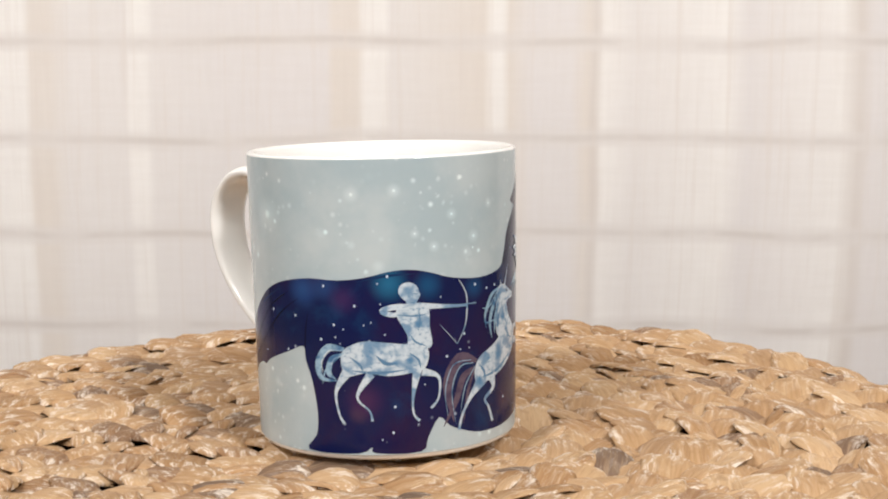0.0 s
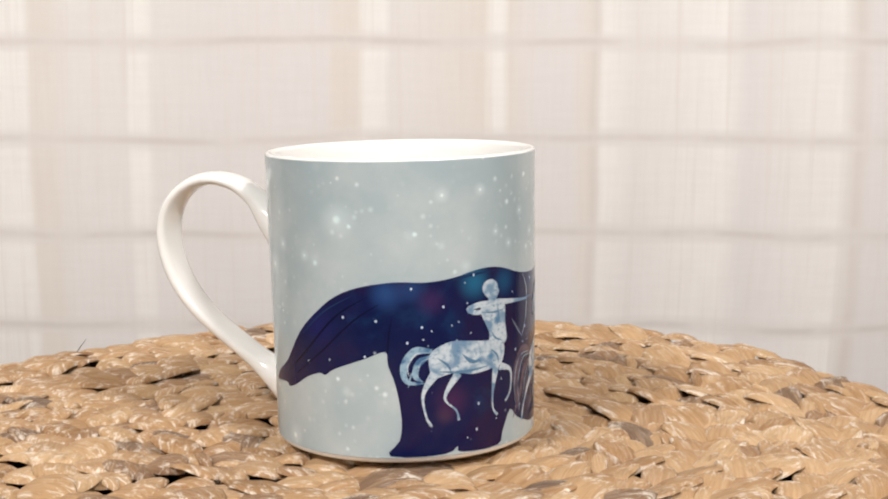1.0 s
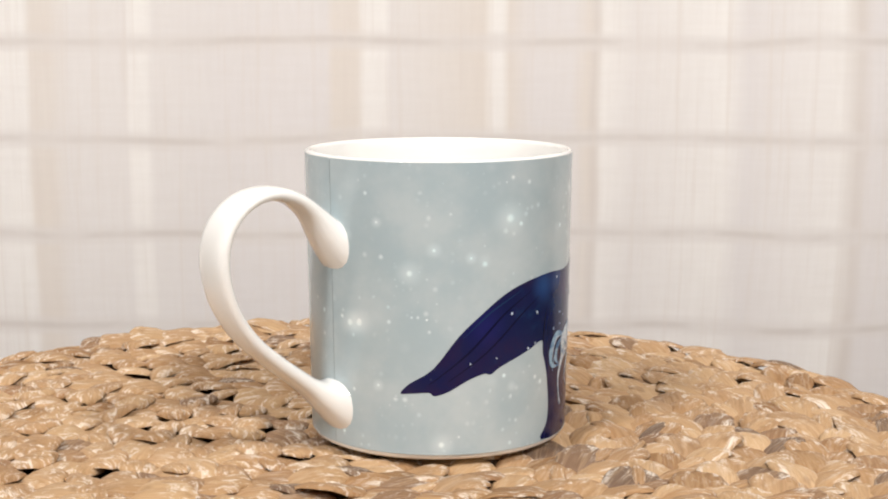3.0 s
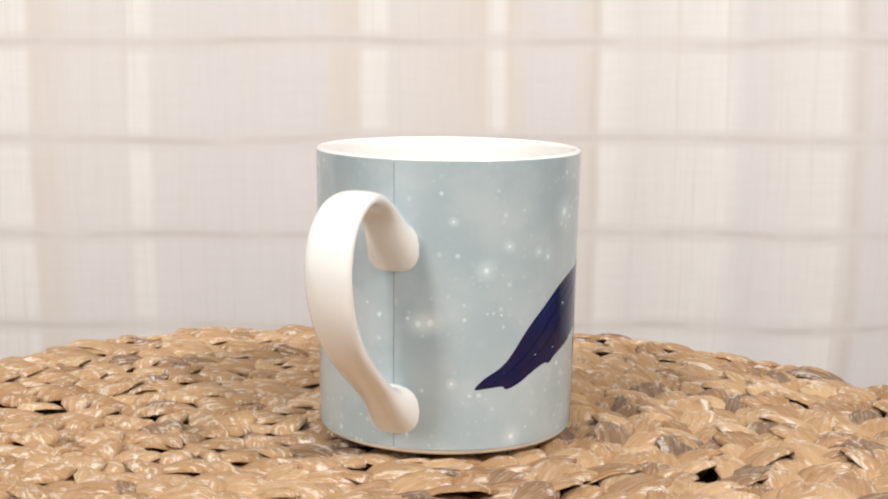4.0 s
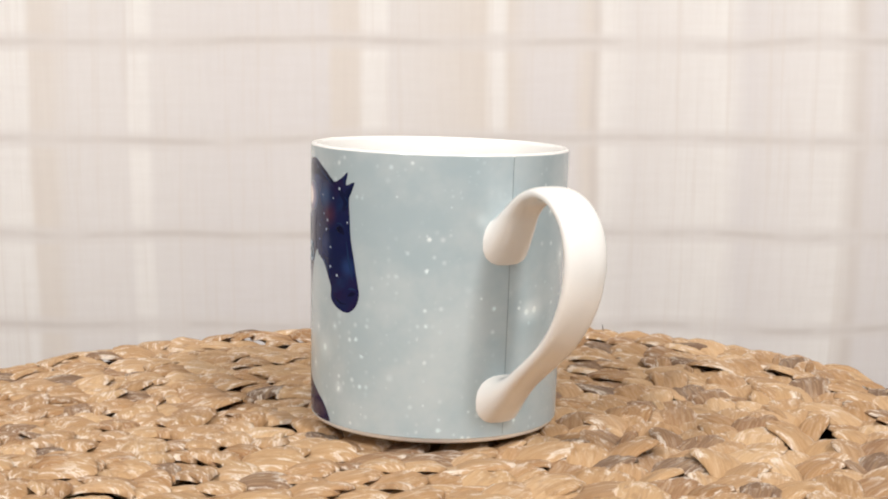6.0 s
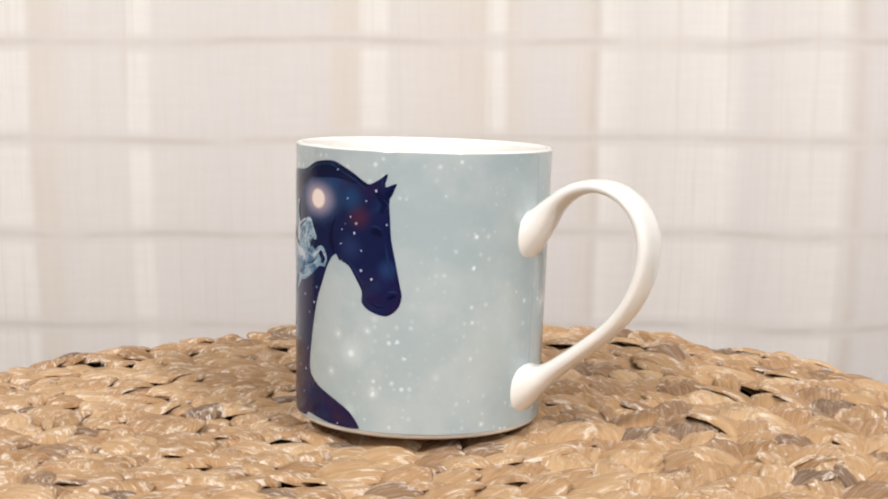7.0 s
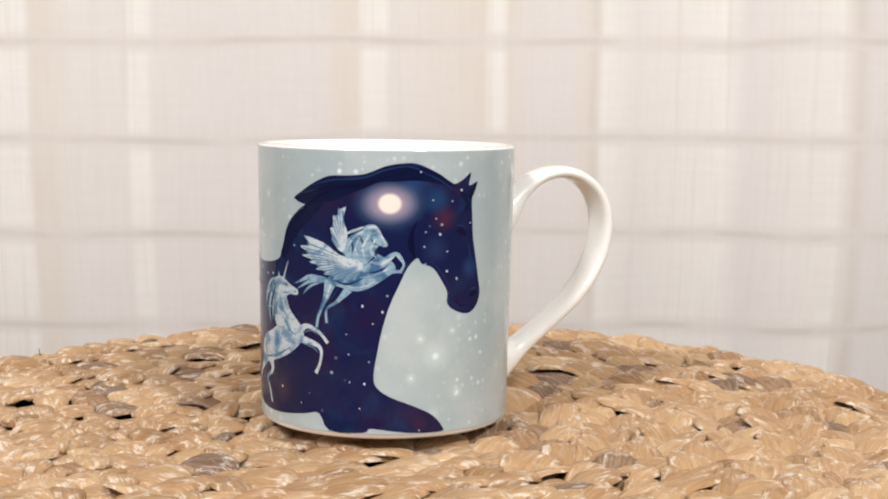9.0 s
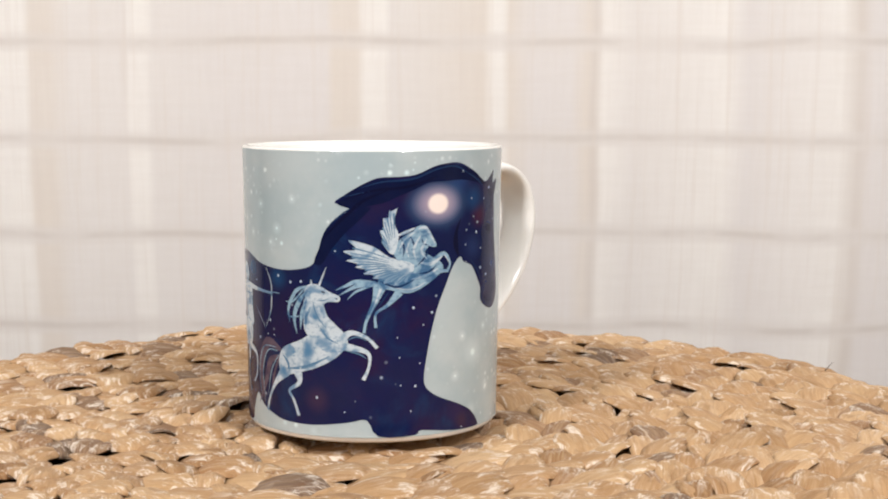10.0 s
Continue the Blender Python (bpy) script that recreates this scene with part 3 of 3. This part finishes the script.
def artwork(ob):
    """The printed horse and the three small figures on it; places in degrees round the mug and millimetres up."""
    tail_and_back = [(169.8, 20.2), (174, 23.3), (183.6, 27.7), (194, 37.1), (204, 43.6), (214, 48.8), (225, 51.8), (239, 53.3), (252, 53.0), (263, 53.8), (273, 55.4), (281, 55.8), (289, 54.9), (300, 52.6), (314, 51.6), (326, 52.6), (331, 54.8), (333, 59), (335, 63.2), (340, 67.6), (347, 70.2)]
    mane_and_head = [(348, 71.2), (340, 72.3), (344, 74.6), (351, 77.6), (358, 79.7), (366, 80), (374, 80.6), (382, 82.9), (389, 83.8), (395, 83.8), (400.6, 82.3), (406.6, 80.1), (412, 77.6), (417, 79), (421, 80.9), (420, 77), (425, 78.1), (422, 73.3), (422.3, 67.8), (423, 61.3), (425, 54.6), (427, 47.8), (428, 43.9), (426, 40.1), (421, 37.9), (414, 39.1), (410, 41.5), (410, 44.8), (407.4, 48.2), (403.1, 52.4), (398, 53.8), (396, 55.5)]
    chest_and_belly = [(392, 52.8), (388, 46.8), (384, 40.3), (381, 32.6), (379.5, 27.1), (378, 20.4), (379, 16.5), (385, 13.4), (395, 10.6), (404, 7.4), (409, 3.4), (408, 2.1), (393, 2.3), (377, 3.6), (374, 2.3), (358, 2.3), (353, 7.3), (345, 6.5), (329, 5.2), (314, 5.4), (305, 7.0), (298, 9.1), (293, 12.0)]
    leg_and_tail = [(288, 6.2), (285, 2.4), (266, 2.5), (264.5, 4.3), (259, 2.4), (236, 2.5), (240, 7.1), (241, 13.5), (239, 23), (236, 29.2), (235, 33.2), (227, 31.2), (213, 27.6), (208, 25.4), (205, 25.8), (198, 24.1), (190, 20.9), (184, 19.6), (182, 20.6), (174, 20.2)]
    horse = drawing("horse_print", NIGHT, ob, 0.00008, [(tail_and_back + mane_and_head + chest_and_belly + leg_and_tail, 3)], label="dark blue starry horse shape in the glaze")
    # the mane hangs darker over the neck
    crest = [(341, 72.3), (346, 75.2), (352, 77.6), (359, 79.4), (366, 79.3), (371, 79.6), (379, 81.8), (386, 83.3), (394, 83.2), (401, 81.8), (408, 79.3), (413, 77.0)]
    fall = [(407.5, 77.4), (401, 78.3), (394.5, 78.7), (387, 78.4), (380, 78.2), (374, 76.4), (367, 74.4), (360.5, 72.4), (355, 71.6), (350, 70.3), (345, 71.0)]
    drawing("mane_print", MANE, horse, 0.0001, [(crest + fall, 3)])
    drawing("lock_print", MANE, horse, 0.0001, [([(330.5, 54.5), (333.4, 59.4), (336, 64.2), (341.5, 68.2), (349, 70.2), (355, 71.0), (350, 67), (344, 63.2), (338, 58), (334, 54)], 3)])
    drawing("forelock_print", MANE, horse, 0.0001, [([(415.5, 75.8), (419, 74.6), (421.6, 72.8), (420.8, 69.8), (417.6, 69), (418.4, 71.6), (416.4, 73.4)], 3)])
    drawing("ear_print", MANE, horse, 0.0001, [([(419.6, 75.2), (421.4, 76), (424.4, 77.4), (422.6, 74), (420.6, 73.6)], 2)])
    # single stars: a small bright dot each
    for stars, size in ((((399.5, 63.3), (399, 58.9), (409.5, 57.3), (399.5, 53.7), (421, 65.7), (404, 67.3), (411.5, 72.5), (402.5, 72.9), (397, 81.3), (377.5, 35.7), (366, 32.2), (367, 26.1), (376, 24.1), (367.5, 17.7), (398, 2.9), (372, 9.7), (343.5, 9.7), (303.5, 31.3), (340, 58.1), (210.5, 30.1), (254, 38.9), (250.5, 36.5), (262.5, 40.1), (265.5, 40.9), (271, 37.3), (269.5, 46.1), (268.5, 52.1), (294.5, 47.3), (308, 31.3), (269, 6.5), (287, 22.1), (284, 10.5), (199, 29)), 0.42),
                        (((406, 62.5), (409.5, 51.3), (414.5, 48.9), (416, 75.7), (373, 41), (381.5, 39.3), (374, 17.3), (311.5, 49.7), (318.5, 48.1), (217.5, 42.9), (231.5, 42.1), (226.5, 31.7), (250, 40.1), (244, 35.7), (259, 45.7), (272.5, 54.1), (246, 51.3), (305.5, 35.7), (297, 29.7), (324, 48.5), (274.5, 16.1), (273.5, 8.5), (331, 13.7)), 0.70)):
        for d, mm in stars:
            ring = [(d + size / 2 / DEG * math.cos(k * math.pi / 4), mm + size * 0.6 * math.sin(k * math.pi / 4)) for k in range(8)]
            drawing("star_print", STAR, horse, 0.00013, [(ring, 1)])
    # darker drawing on the horse: eye, nostril, jaw, forelock, mane strands, leg and tail lines
    for points, widths in (
            ([(413.6, 63.4), (416.5, 63.2), (419, 62.0)], [0.3, 2.2, 0.4]), ([(421.6, 43.2), (424, 44.0), (426, 44.3)], [0.3, 1.3, 0.3]), ([(413.5, 42.1), (417, 40.6), (421, 40.6)], [0.1, 0.5, 0.1]),
            ([(395, 55.6), (393.4, 59), (393.6, 63), (396, 67)], [0.3, 1.8, 1.2, 0.1]),
            ([(344, 73.2), (356, 76.0), (370, 77), (384, 80)], [0.2, 0.7, 0.8, 0.2]), ([(334, 61), (343, 67.5), (352, 73), (362, 76)], [0.2, 1.0, 1.0, 0.2]),
            ([(236, 33), (236.6, 38), (238, 43)], [0.4, 0.5, 0.1]), ([(182, 23), (198, 32), (214, 43), (228, 49)], [0.2, 0.6, 0.6, 0.1]), ([(190, 24), (206, 32), (222, 42), (233, 47)], [0.2, 0.5, 0.5, 0.1])):
        drawing("line_print", DARK_HORSE, horse, 0.00012, [], [(points, widths)])
    for points, widths in (
            ([(350, 76.6), (360, 78.6), (372, 79.2), (384, 82.2), (394, 83.0)], [0.1, 0.5, 0.4, 0.5, 0.1]), ([(343, 74), (352, 75.4), (362, 76.6)], [0.1, 0.4, 0.1]), ([(336, 64.5), (344, 69.5), (352, 72.4)], [0.1, 0.5, 0.1]),
            ([(398, 81.2), (406, 78.6), (412, 75.6)], [0.1, 0.5, 0.1]), ([(420.5, 60), (422, 54), (424.4, 48)], [0.1, 0.7, 0.1]), ([(402, 54.6), (407, 51), (410.6, 47)], [0.1, 0.4, 0.1]), ([(413.6, 65.0), (416.5, 65.0), (418.8, 64.0)], [0.1, 0.4, 0.1]), ([(421.6, 45.3), (424, 45.6), (426.2, 45.4)], [0.1, 0.6, 0.1]), ([(419, 73.4), (421.4, 71.8), (420, 69.8)], [0.1, 0.4, 0.1]), ([(418.6, 79.4), (419, 76.6)], [0.4, 0.1]), ([(364, 79), (374, 79.6), (381, 82)], [0.1, 0.6, 0.1]), ([(387, 83), (394, 82.6), (400, 80.6)], [0.1, 0.6, 0.1]), ([(260, 52.6), (272, 54.2), (284, 54.6)], [0.1, 0.7, 0.1]), ([(196, 36.6), (208, 44), (222, 49.4)], [0.1, 0.5, 0.1])):
        drawing("sheen_print", SHEEN, horse, 0.00011, [], [(points, widths)])
    # a four-legged archer, shaded with blue strokes
    fig = drawing("archer_print", PALE_FIGURE, ob, 0.00016, [
        ([(254, 33.0), (262, 35.4), (271, 35.0), (279, 34.4), (285, 35), (289, 31.5), (287, 26.8), (281, 25.8), (272, 25.2), (263, 26.2), (255, 25.2), (252.5, 29.1)], 4),
        ([(276, 42.5), (277, 45.3), (284, 46.2), (289, 44.8), (289.5, 39), (290, 33), (281, 33.4), (280, 37)], 4),
        ([(276.8, 50.0), (278.2, 51.7), (281.5, 52.2), (284.4, 51.0), (285.2, 49.4), (285.8, 48.4), (284.9, 47.2), (283.4, 45.6), (281.0, 45.2), (279.6, 46.8), (277.4, 48.4)], 3)], [
        ([(282, 45.0), (275, 45.2), (270, 44.2), (274, 43.0), (281, 43.4)], [2.0, 1.7, 1.5, 1.4, 1.2]), ([(285, 45.2), (295, 44.6), (307, 44.0)], [2.0, 1.2, 0.6]),
        ([(255, 26.4), (250, 20.5), (251, 14.1), (253, 11.3)], [3.0, 1.0, 0.6, 0.9]), ([(265, 26), (259, 19.2), (264, 15), (265, 12)], [2.6, 0.8, 0.5, 0.8]),
        ([(284, 26.8), (282, 19.3), (282, 14), (284.5, 11.6)], [2.8, 0.9, 0.55, 0.9]), ([(286, 26), (293, 24), (293, 18.1), (289.6, 15)], [2.4, 1.0, 0.6, 0.8]),
        ([(303, 51.8), (306.4, 47.8), (307, 43.8), (306, 38.3), (302, 33)], [0.15, 0.35, 0.45, 0.35, 0.15]), ([(293, 44.5), (312, 44.3)], [0.25, 0.3]), ([(294, 39.2), (302, 33)], [0.15, 0.15])], "pale four-legged archer drawn on the horse")
    drawing("tail_print", BLUE_FIGURE, fig, 0.00015, [], [
        ([(254, 33), (247, 33.4), (242.5, 29), (243.5, 24.4), (251, 23.7)], [1.2, 2.0, 2.2, 1.4, 0.2]), ([(253, 31.5), (248.5, 30), (247, 26), (250, 24.2)], [0.8, 1.7, 1.7, 0.2]), ([(254, 32), (246, 27), (244, 22.6)], [0.3, 0.6, 0.1])])
    drawing("tail_light_print", PALE_FIGURE, fig, 0.00023, [], [([(253, 32.6), (247.5, 32.4), (244, 29), (244.4, 26)], [0.3, 0.5, 0.4, 0.1]), ([(253, 31), (249.5, 30), (248, 27.4)], [0.2, 0.4, 0.1])])
    drawing("shade_print", WING_LINE, fig, 0.0002, [], [
        ([(257, 26.9), (267, 26.2), (279, 26.8)], [0.2, 0.9, 0.2]), ([(281.4, 37), (283.4, 34.8), (288, 33.4)], [0.1, 0.6, 0.1]), ([(276, 42.9), (283, 42.4), (289, 42.8)], [0.1, 0.5, 0.1]), ([(285, 44), (285.4, 41), (284.6, 38)], [0.1, 0.35, 0.1]), ([(256, 31), (260.4, 28.6), (262, 26.4)], [0.1, 0.8, 0.1]), ([(281, 31.6), (284.4, 29.6), (285.4, 27)], [0.1, 0.7, 0.1]), ([(267, 31.4), (271, 29), (276, 28.8)], [0.1, 1.2, 0.1]), ([(282.6, 48.9), (284.6, 48.7)], [0.2, 0.3]), ([(281.6, 46.4), (283.4, 46.2)], [0.2, 0.3])])
    # a rearing one-horned horse
    fig = drawing("unicorn_print", PALE_FIGURE, ob, 0.00016, [
        ([(311.3, 25.1), (314.4, 28.2), (323.8, 31), (331, 34.4), (336.3, 36.6), (344, 33.0), (344.6, 29.6), (338.2, 25.3), (329.4, 22.3), (320.9, 20.6), (313, 19.2), (311, 22)], 4),
        ([(326.3, 33), (325, 38), (325.4, 43), (329, 45), (334, 42.6), (336.4, 38.6), (340, 36), (343.4, 33.0), (335, 30)], 4),
        ([(325.6, 45.6), (328, 47.8), (332.4, 47.8), (337, 46.0), (341.6, 44.6), (341.4, 43.0), (336.6, 42.8), (333.6, 41.6), (328, 41.4)], 4)], [
        ([(332.6, 47.4), (336.2, 53.4)], [0.7, 0.1]), ([(329.4, 47), (329, 49.4)], [1.0, 0.15]),
        ([(342.6, 32), (347, 33.8), (353.2, 32.3), (357.5, 29.2)], [2.6, 1.5, 1.0, 1.1]), ([(342, 29.8), (353.1, 28.0), (354.1, 23.8), (351.6, 19.6)], [2.6, 1.3, 0.8, 1.2]),
        ([(315, 21), (308.5, 16.6), (304, 11.5), (302.3, 7.4)], [4.2, 1.4, 0.8, 1.0]), ([(321, 22), (322.6, 17.9), (317, 15.0), (319.3, 12.2), (322, 7.6)], [3.8, 1.5, 1.0, 0.8, 1.1])], "pale rearing horned horse drawn on the horse")
    drawing("mane_print", BLUE_FIGURE, fig, 0.00025, [], [
        ([(327, 47.2), (321.6, 45.6), (317.4, 40.3), (318, 36)], [0.5, 1.2, 0.9, 0.1]), ([(327.4, 46), (323, 42.4), (320.4, 37.6), (321.8, 32.6)], [0.5, 1.5, 1.2, 0.1]), ([(327, 43.4), (324.4, 39), (323.6, 34)], [0.4, 1.3, 0.1]), ([(328.6, 41), (326.4, 37.4), (326.2, 34)], [0.4, 0.9, 0.1]), ([(326, 46.6), (320, 42.4), (315.6, 42.2)], [0.4, 0.6, 0.1]), ([(323, 38), (319, 37.6), (316.4, 38.4)], [0.3, 0.5, 0.1])])
    drawing("tail_print", MAUVE_FIGURE, fig, 0.00014, [], [
        ([(312, 27), (303, 28.6), (297, 21), (300, 10)], [1.2, 3.4, 3.0, 0.3]), ([(312, 25), (305, 23), (301, 16), (295, 9)], [1.0, 2.2, 1.8, 0.2]), ([(311, 25), (307, 18), (304.6, 9)], [0.6, 1.0, 0.1])])
    drawing("tail_light_print", BLUE_FIGURE, fig, 0.00022, [], [([(310, 26.6), (303, 26), (299, 19), (301, 9)], [0.2, 0.35, 0.3, 0.05]), ([(311, 25.4), (305.6, 20), (303, 12)], [0.2, 0.35, 0.05]), ([(309, 27.6), (300, 27), (296, 20), (297, 12)], [0.2, 0.3, 0.3, 0.05])])
    drawing("shade_print", WING_LINE, fig, 0.0002, [], [
        ([(315, 21.6), (326, 22.8), (337, 26.4)], [0.2, 1.0, 0.2]), ([(332, 36), (336.4, 32), (341, 30.4)], [0.1, 0.6, 0.1]), ([(329.6, 43), (331.6, 38.6), (335.6, 35)], [0.1, 0.5, 0.1]), ([(331.6, 43.0), (334.6, 43.2), (337, 43.8)], [0.1, 0.4, 0.1]), ([(313, 26), (316.4, 23.4), (317, 20.4)], [0.1, 0.9, 0.1]), ([(344, 31.2), (349, 32.6), (353, 31.4)], [0.1, 0.35, 0.1]), ([(344, 28.4), (350, 27.4), (353, 26)], [0.1, 0.4, 0.1])])
    drawing("eye_print", DARK_HORSE, fig, 0.00027, [], [([(333.8, 45.9), (335.4, 45.6)], [0.35, 0.45]), ([(340.2, 43.9), (341, 43.8)], [0.3, 0.3])])
    # a winged horse
    fig = drawing("winged_horse_print", BLUE_FIGURE, ob, 0.00016, [
        ([(364.8, 55.6), (373.2, 55), (382.8, 55.4), (386.8, 52.3), (379.7, 48.1), (371.5, 45.5), (363.9, 46.4), (357.5, 48.4)], 4),
        ([(364.8, 56.5), (366.6, 61.2), (373.2, 64), (377.0, 64.4), (379.6, 59.6), (378, 57.4), (382, 55.4), (374, 52)], 4),
        ([(372.6, 62.6), (374.4, 65.2), (378.4, 65.4), (381, 62.6), (383.4, 59.9), (382.4, 58.9), (379.6, 59.4), (376.6, 59.6)], 4)], [
        ([(382.4, 54.6), (387.2, 56.9), (390.2, 54.0), (389.2, 51.8)], [2.4, 1.1, 0.7, 0.9]), ([(382, 51.8), (387.3, 51.6), (389.6, 51.4)], [2.2, 1.0, 0.7])], "pale blue winged horse drawn on the horse")
    drawing("leg_print", BLUE_FIGURE, fig, 0.00013, [], [([(359, 48.6), (356.6, 43), (353.1, 37.5), (352, 33.7)], [4.4, 1.8, 0.9, 0.9]), ([(367, 46), (362, 42.1), (357, 39.5), (357, 35.3)], [2.6, 1.1, 0.7, 0.9])])
    drawing("light_print", PALE_FIGURE, fig, 0.00024, [], [
        ([(375, 64.6), (378.6, 64.6), (382.6, 60)], [0.3, 0.9, 0.3]), ([(373.4, 64.8), (368.6, 63.4), (365.6, 62.6)], [0.4, 0.9, 0.1]), ([(374, 63.8), (369, 61.4), (366.4, 58)], [0.3, 0.7, 0.2]), ([(376, 62.6), (373, 58.6), (374, 55.6)], [0.3, 0.8, 0.2]), ([(372, 62), (370, 58.6), (371, 56)], [0.2, 0.6, 0.1]), ([(378.6, 61.4), (376.4, 58), (379, 55.4)], [0.3, 0.9, 0.3]),
        ([(376, 54.4), (381, 54), (386, 56)], [0.3, 1.1, 0.4]), ([(372, 49.6), (378, 50.4), (384, 52.4)], [0.3, 0.9, 0.3]), ([(387, 56.6), (390, 54)], [0.4, 0.3]), ([(359, 47), (357, 43), (354, 38.6)], [0.8, 0.5, 0.2]), ([(366, 47), (372, 46.6), (378, 48.4)], [0.2, 0.5, 0.2])])
    drawing("shade_print", SHEEN, fig, 0.0002, [], [
        ([(358.6, 49.2), (366, 47.4), (373.6, 49.6)], [0.1, 0.7, 0.1]), ([(367.4, 62.4), (368.8, 59), (368.4, 56.4)], [0.1, 0.6, 0.1]), ([(371, 63), (373.2, 59.6), (372.6, 56.6)], [0.1, 0.6, 0.1]), ([(379.6, 58.6), (378, 56), (374.6, 53.6)], [0.1, 0.7, 0.1]), ([(383.6, 53.6), (380, 51.6), (375, 51.2)], [0.1, 0.7, 0.1]), ([(376.4, 61.6), (377.6, 60), (379.4, 59.6)], [0.1, 0.5, 0.1]), ([(363, 46.6), (360, 43.6), (357.6, 41)], [0.1, 0.5, 0.1])])
    # each wing: a pale blade with a ragged edge, blue lines between its feathers
    for tips, root, inner in (
            ([(345.7, 61.4), (343.4, 58.1), (344.7, 55.3), (348.6, 53.4), (351.8, 51.4), (355.7, 50.0), (360.3, 48.5), (365.0, 48.0), (369.9, 48.9)], (374, 53.4), [(373.2, 53.9), (363.1, 56.2), (355.8, 59.6)]),
            ([(366.2, 71.3), (362.7, 70.3), (360.1, 68.0), (358.7, 64.2), (359.5, 60.6)], (364.8, 56.6), [(364.2, 57.0), (366.6, 62.6), (364.6, 66.7)])):
        edge = []
        for a, b in zip(tips, tips[1:]):
            notch = ((a[0] + b[0]) / 2, (a[1] + b[1]) / 2)
            edge += [a, (notch[0] + 0.16 * (root[0] - notch[0]), notch[1] + 0.16 * (root[1] - notch[1]))]
        blade = drawing("wing_print", PALE_FIGURE, fig, 0.00026 if root[0] > 370 else 0.00021, [(edge + [tips[-1]] + inner, 3)])
        lines = []
        for k, (a, b) in enumerate(zip(tips, tips[1:])):
            for s in (0.0, 0.5):
                p = (a[0] + (b[0] - a[0]) * (s + 0.5), a[1] + (b[1] - a[1]) * (s + 0.5))
                q = (p[0] + 0.62 * (root[0] - p[0]), p[1] + 0.62 * (root[1] - p[1]))
                p = (p[0] + 0.10 * (root[0] - p[0]), p[1] + 0.10 * (root[1] - p[1]))
                lines.append(([p, ((p[0] + q[0]) / 2, (p[1] + q[1]) / 2 + 0.25), q], [0.5 - 0.6 * abs(s), 0.32, 0.1]))
        for points, widths in lines:
            drawing("feather_line", WING_LINE, fig, 0.00031 if root[0] > 370 else 0.00025, [], [(points, widths)])
    drawing("tail_print", BLUE_FIGURE, fig, 0.00013, [], [
        ([(357, 48.6), (349, 49.0), (344, 47.6), (340, 46.4)], [1.2, 1.4, 0.8, 0.1]), ([(356.6, 48.2), (348.7, 47.6), (341.4, 44.8)], [0.8, 1.1, 0.1]), ([(356, 48), (349, 46.2), (345, 43.6)], [0.5, 0.7, 0.1])])


THE_MAT = woven_mat()
THE_MUG = mug()

# ---- the slow turn: mat and mug go round together ----
TURN = [-0.43, 13.54, 27.45, 41.27, 55.15, 69.06, 83.0, 96.9, 110.75, 124.6, 138.4, 151.95, 165.6, 179.4, 193.3, 207.0, 220.65, 234.45, 248.15, 261.85, 275.6]
TILT = Vector((0, 0, 1)).rotation_difference(Vector((-0.02555, 0.00075, 1))).to_matrix().to_4x4()


def motions():
    mat_rows, mug_rows = [], []
    for k, degrees in enumerate(TURN):
        m = pose(0, 0, 0, 0, 0, degrees)
        mat_rows.append((k * 0.5, m))
        mug_rows.append((k * 0.5, m @ Matrix.Translation((MUG_X, MUG_Y, 0)) @ TILT))
    walk(THE_MAT, mat_rows)
    walk(THE_MUG, mug_rows)


motions()
